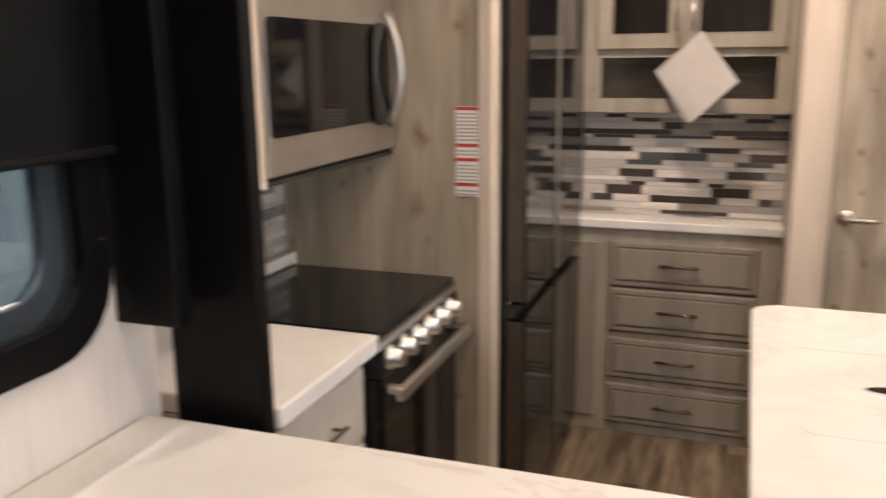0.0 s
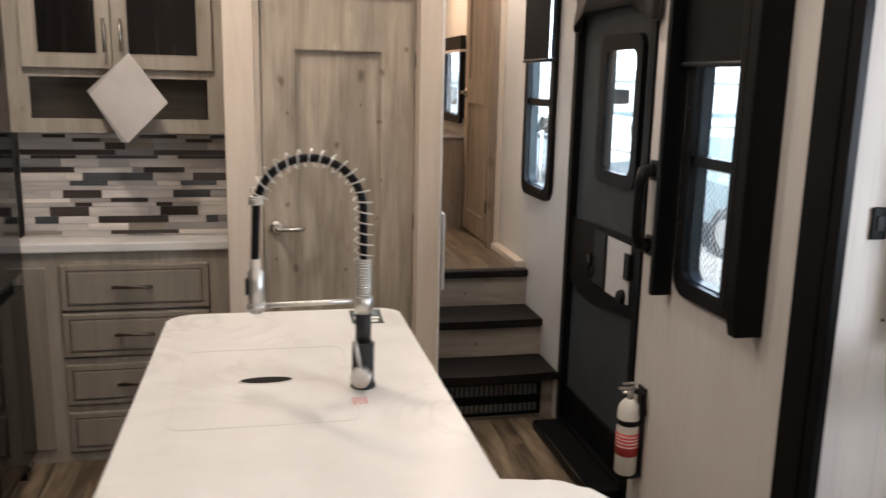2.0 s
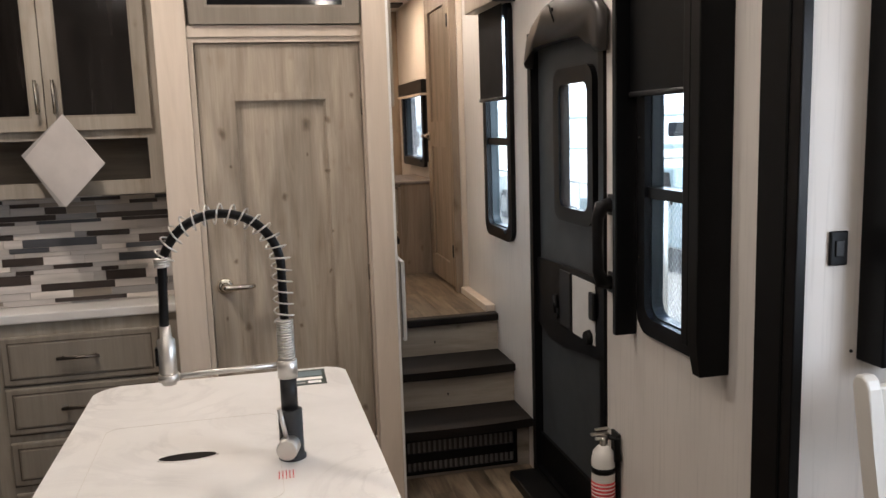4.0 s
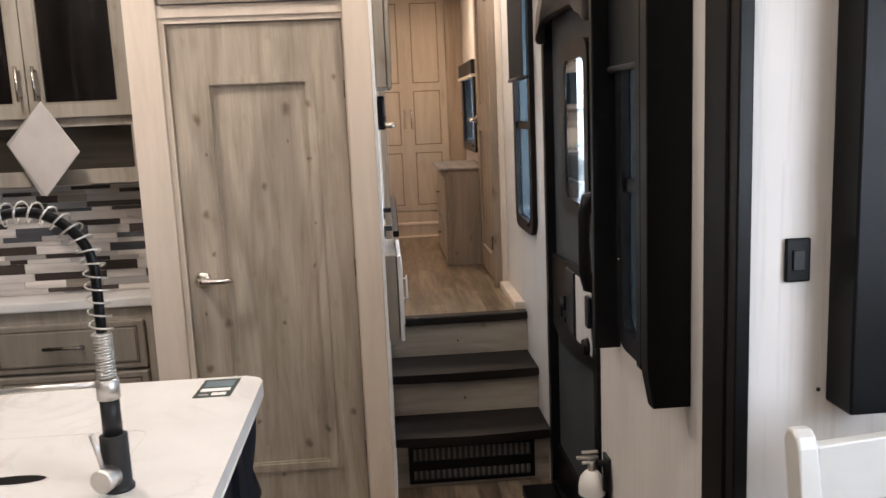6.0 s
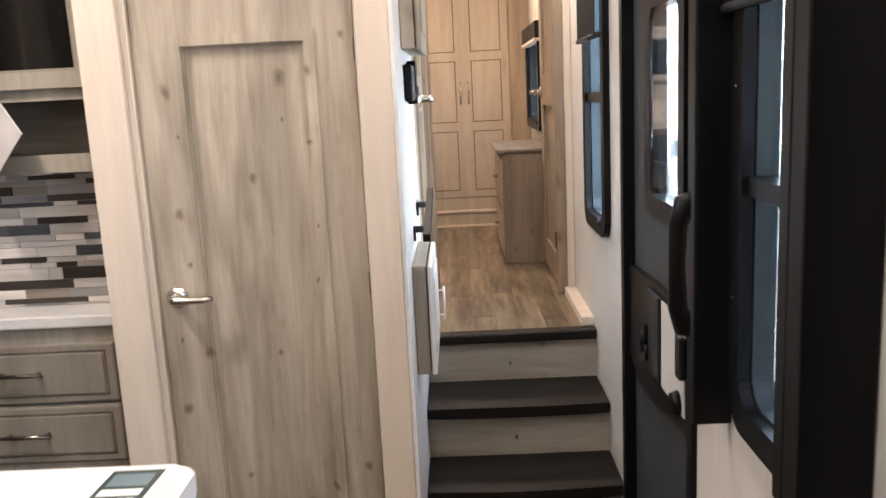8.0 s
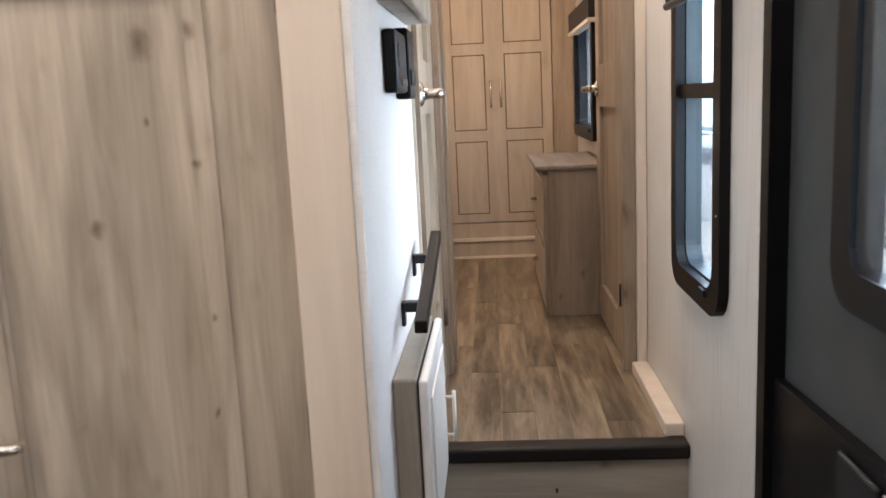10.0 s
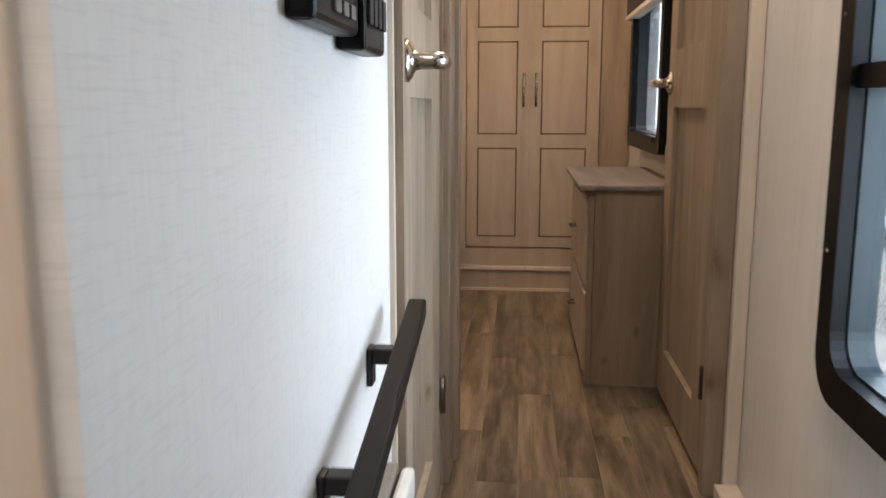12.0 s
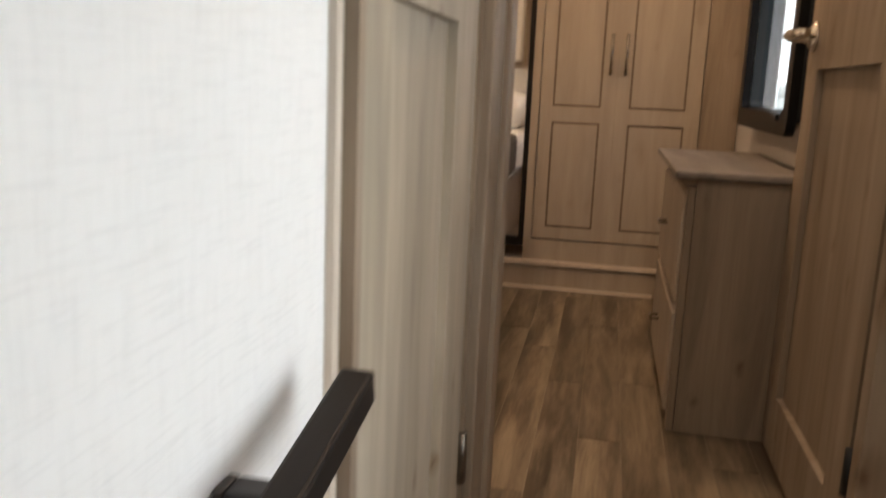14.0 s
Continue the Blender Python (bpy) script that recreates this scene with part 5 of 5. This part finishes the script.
part("throw", boxes((-0.86, 0.94, 6.0, 6.69, 0.95, 1.142), bevel=0.03), BEDGREY, bed)
for x in (0.0, 0.62):
    bm = boxes((x - 0.3, x + 0.3, 5.09, 5.45, 1.125, 1.33), bevel=0.085, segments=4)
    part("pillow", bm, BEDWHITE, bed)
# made-up cabinet that puts bright and dark bands into the mirror
cupboard = thing("mirror_band_cabinet", (0.55, 5.13, 1.5), "made-up white-framed cabinet with dark glass, there for the mirror's bands", "cabinet")
part("body", boxes((0.30, 0.84, 5.062, 5.16, 1.50, 1.94)), WHITE, cupboard)
leaf = part("cabinet_door", wall_cells("y", 5.1605, 5.178, 0.30, 0.84, 1.50, 1.94, [(0.36, 0.765, 1.545, 1.84)]), WHITE, cupboard)
part("glass_pane", boxes((0.36, 0.765, 5.163, 5.167, 1.545, 1.84)), GLOSSBLACK, leaf, "dark glass")
# made-up shelf, added only for its pale bands in the mirror
ledge = thing("mirror_band_shelf", (0.3, 5.12, 1.3), "made-up white shelf with a black socket, there for the mirror's bands", "shelf")
part("back_board", boxes((-0.4, 0.90, 5.062, 5.075, 1.14, 1.46)), WHITE, ledge)
part("shelf_board", boxes((-0.4, 0.90, 5.0755, 5.16, 1.335, 1.355), bevel=0.004), WHITE, ledge)
part("socket", boxes((0.66, 0.74, 5.0755, 5.085, 1.375, 1.435), bevel=0.003), BLACKPLASTIC, ledge)
tagged(link_mesh("ceiling_vent", boxes((1.62, 1.80 - 0.03, 6.38, 6.56, 2.385, 2.399), bevel=0.004), DARKGREY), "grey round-edged ceiling air vent", "vent")

# ---- ceiling lights ----


def ceiling_light(x, y, z, watts, colour):
    c = thing("ceiling_light", (x, y, z), "assumed round white LED ceiling light", "ceiling light", "ceiling lights")
    part("rim", tubes(([(x, y, z - 0.001), (x, y, z - 0.012)], 0.075), n=24), WHITE, c)
    part("diffuser", tubes(([(x, y, z - 0.0125), (x, y, z - 0.018)], 0.062), n=24), LEDGLOW, c)
    lamp = new("led_lamp", bpy.data.lights.new("led_lamp", "AREA"))
    lamp.data.shape, lamp.data.size = "DISK", 0.13
    lamp.data.energy, lamp.data.color = watts, colour
    lamp.location = (x, y, z - 0.022)


# assumed fixtures, unseen; spots and watts tuned to brighten each area
for x, y, w in ((0.1, -0.6, 1.2), (1.3, -0.3, 1.2), (-0.1, 1.1, 1.0), (0.55, 2.2, 0.85), (1.3, 1.6, 1.0), (-0.1, 2.9, 2.6), (1.35, 3.1, 1.35)):
    ceiling_light(x, y, 2.55, w, LED)
for x, y, w, c in ((1.48, 4.66, 0.95, LED), (1.40, 6.0, 1.75, WARMLED), (0.3, 6.0, 1.5, WARMLED)):
    ceiling_light(x, y, 2.40, w, c)

# ---- outside ----
setting("ground", boxes((-600, 600, -600, 600, -1.05, -1.0)), ASPHALT, "pale gravel lot", "ground")
bm = bmesh.new()
arc = [(90 * math.cos(radians(a)), 10 + 90 * math.sin(radians(a))) for a in range(-60, 121, 6)]
low, high = [[bm.verts.new((x, y, z)) for x, y in arc] for z in (-1.0, 45.0)]
for k in range(len(arc) - 1):
    bm.faces.new((low[k], low[k + 1], high[k + 1], high[k]))
setting("backdrop", bm, glow("hazy_sky", (0.80, 0.91, 1.0), 0.10), "pale hazy sky beyond the lot", "backdrop")


def trailer(at, length, height, turn, label):
    t = thing("travel_trailer", (0, 0, 0), label, "trailer", "trailers outside")
    part("body", boxes((-1.2, 1.2, -length / 2, length / 2, 0.55, height), bevel=0.12, segments=3), TRAILER, t)
    part("band", boxes((-1.212, 1.212, -length / 2 + 0.1, length / 2 - 0.1, 1.0, 1.25)), TRAILERBAND, t)
    part("band", boxes((-1.212, 1.212, -length / 2 + 0.1, length / 2 - 0.1, height - 0.55, height - 0.45)), TRAILERBAND, t)
    for k in (-1, 0, 1):
        part("window", prism(rounded(k * length * 0.27 - 0.5, k * length * 0.27 + 0.5, 1.6, 2.25, 0.1), "x", -1.225, -1.19), GLOSSBLACK, t)
    for s in (-0.5, 0.5):
        part("wheel", tubes(([(-1.22, s, 0.36), (-0.95, s, 0.36)], 0.36), n=24), TYRE, t)
    t.matrix_world = pose(*at, 0, 0, turn)
    return t


trailer((13.0, 14.0, -1.0), 9.0, 2.85, 0, "white travel trailer with grey bands parked outside")
trailer((9.0, 33.0, -1.0), 9.5, 2.9, 4, "white travel trailer parked in a row outside")
trailer((16.5, 38.0, -1.0), 15.0, 3.1, 90, "white travel trailer parked broadside across the lot")
trailer((11.5, 2.0, -1.0), 8.0, 2.85, -4, "white travel trailer parked outside")
trailer((-3.6, 2.0, -1.0), 9.0, 3.3, 180, "white travel trailer parked close by outside")


def pickup(at, turn, paint, label):
    t = thing("pickup_truck", (0, 0, 0), label, "pickup truck", "trucks outside")
    side = [(-2.7, 0.45), (-2.7, 1.05), (-0.9, 1.08), (-0.75, 1.75), (0.55, 1.78), (1.15, 1.15), (2.6, 1.02), (2.75, 0.75), (2.75, 0.45)]
    part("body", prism(side, "x", -0.92, 0.92, bevel=0.05), paint, t)
    part("side_window", prism([(-0.72, 1.15), (-0.62, 1.66), (0.45, 1.68), (0.95, 1.15)], "x", -0.935, 0.935), GLOSSBLACK, t)
    for y in (-1.75, 1.75):
        for x in (-0.86, 0.86):
            w = part("wheel", tubes(([(x - 0.11, y, 0.38), (x + 0.11, y, 0.38)], 0.38), n=24), TYRE, t)
            part("rim", tubes(([(x - 0.118, y, 0.38), (x + 0.118, y, 0.38)], 0.22), n=16), STEEL, w)
    t.matrix_world = pose(*at, 0, 0, turn)
    return t


pickup((8.0, 13.2, -1.0), 4, TRAILERBAND, "grey pickup truck parked behind the fence")
pickup((8.2, 20.0, -1.0), 0, TRAILER, "white pickup truck parked behind the fence")

fence = thing("chain_link_fence", (5.2, 8.0, -1.0), "galvanised chain-link fence across the lot", "fence")
for k in range(12):
    y = -4.0 + 2.6 * k
    part("post", tubes(([(5.2, y, -1.0), (5.2, y, 0.72)], 0.03), n=10), STEEL, fence)
part("top_rail", tubes(([(5.2, -4.0, 0.66), (5.2, 24.6, 0.66)], 0.022), n=10), STEEL, fence)
bm = bmesh.new()
for k in range(330):
    y = -4.0 + 0.085 * k
    for s in (-1, 1):
        a, b = Vector((5.2 + 0.004 * s, y, -0.95)), Vector((5.2 + 0.004 * s, y + s * 1.6, 0.65))
        o = [bm.verts.new(p + Vector(q)) for p in (a, b) for q in ((0, -0.003, 0), (0, 0.003, 0), (0.004, 0, 0))]
        for i, j in ((0, 1), (1, 2), (2, 0)):
            bm.faces.new((o[i], o[j], o[j + 3], o[i + 3]))
mesh_wire = part("wire_mesh", bm, STEEL, fence)
tagged(mesh_wire, kind="stuff")

post = thing("marker_post", (3.6, 8.75, -1.0), "white marker post with a red top outside", "post")
part("shaft", tubes(([(3.6, 8.75, -1.0), (3.6, 8.75, -0.12)], 0.042)), TRAILER, post)
part("red_top", tubes(([(3.6, 8.75, -0.12), (3.6, 8.75, 0.22), (3.6, 8.75, 0.235)], [0.044, 0.044, 0.03])), RED, post)

# ---- tiles and planks, last ----


def backsplash(name, axis, d, out, u0, u1, v1, rows, label, seed):
    """Strip tiles in rows from the top: each row's height and the spans of its dark tiles, pale ones between."""
    v0 = v1 - sum(r[0] for r in rows)
    lo, hi = sorted((d - out * 0.003, d + out * 0.001))
    back = setting(name, prism([(u0, v0), (u1, v0), (u1, v1), (u0, v1)], axis, lo, hi), GROUT, label, "backsplash")
    rng = random.Random(seed)

    def tile(a, b, top, hgt, material):
        lo, hi = sorted((d + out * 0.001, d + out * (0.004 + 0.002 * rng.random())))
        part("tile", prism([(a + 0.0008, top - hgt + 0.0008), (b - 0.0008, top - hgt + 0.0008), (b - 0.0008, top - 0.0008), (a + 0.0008, top - 0.0008)], axis, lo, hi), material, back)

    v = v1
    for hgt, *dark in rows:
        u = u0
        for a, b in [*dark, (u1, u1)]:
            while a - u > 0.004:
                wid = rng.uniform(0.10, 0.24)
                e = a if a - u - wid < 0.04 else u + wid
                tile(u, e, v, hgt, rng.choices(TILES, (7, 5, 2.2, 0, 0, 0.5))[0])
                u = e
            if b - a > 0.004:
                tile(a, b, v, hgt, TILES[3] if rng.random() < 0.85 else TILES[4])
                u = b
        v -= hgt


backsplash("backsplash", "y", 3.832, -1, -0.44, 0.343, 1.335, [
    (0.022,), (0.015, (-0.353, -0.268), (0.005, 0.150), (0.276, 0.343)), (0.016, (-0.245, -0.141), (0.181, 0.285)), (0.029, (-0.125, -0.048)),
    (0.022, (-0.44, -0.087), (0.057, 0.343)), (0.014, (-0.40, -0.233), (-0.159, 0.073), (0.147, 0.343)), (0.033,), (0.022, (-0.44, -0.243), (0.016, 0.173)),
    (0.032, (-0.214, 0.051), (0.204, 0.343)), (0.020, (-0.263, -0.122), (0.155, 0.297)), (0.017,), (0.032, (-0.292, -0.147), (0.125, 0.271)),
    (0.018, (-0.114, 0.028)), (0.017, (-0.249, -0.185), (0.057, 0.121)), (0.038, (-0.344, -0.198), (0.072, 0.220)),
    (0.029, (-0.40, -0.313), (-0.165, 0.103), (0.250, 0.301)), (0.029,), (0.017, (-0.121, 0.142)), (0.006,)],
    "mosaic strip tile backsplash in cream, grey and brown", 5)
backsplash("backsplash_2", "x", -1.178, 1, 1.605, 2.668, 1.26, [
    (0.022, (1.66, 1.80)), (0.030, (1.72, 1.88), (2.1, 2.3)), (0.016, (1.61, 1.70), (1.9, 2.05)), (0.032,), (0.020, (1.64, 1.86)), (0.030, (1.75, 1.90)),
    (0.016, (1.62, 1.76)), (0.032, (1.68, 1.79)), (0.020, (1.61, 1.68), (1.8, 2.0)), (0.030,), (0.016, (1.70, 1.90)), (0.030, (1.62, 1.72)), (0.020,)],
    "mosaic strip tile backsplash behind the stove", 8)


def planks(floor_ob, x0, x1, y0, y1, z, width=0.092):
    rng = random.Random(9)
    x = x0
    while x < x1 - 0.01:
        b = min(x + width, x1)
        y = y0 - rng.random() * 0.9
        while y < y1:
            e = y + 0.92
            lo, hi = max(y, y0), min(e, y1)
            if hi - lo > 0.01:
                part("plank", boxes((x + 0.0009, b - 0.0009, lo + 0.0007, hi - 0.0007, z - 0.005, z + 0.0004 * rng.random())), PLANK, floor_ob)
            y = e
        x = b


planks(bpy.data.objects["floor"], -1.18, 1.798, -1.74, 3.861, 0.0)
planks(bpy.data.objects["floor"], 1.7985, 2.55, -1.74, 1.97, 0.0)
planks(bpy.data.objects["floor_2"], 0.70, 1.798, 4.362, 6.825, FL2)
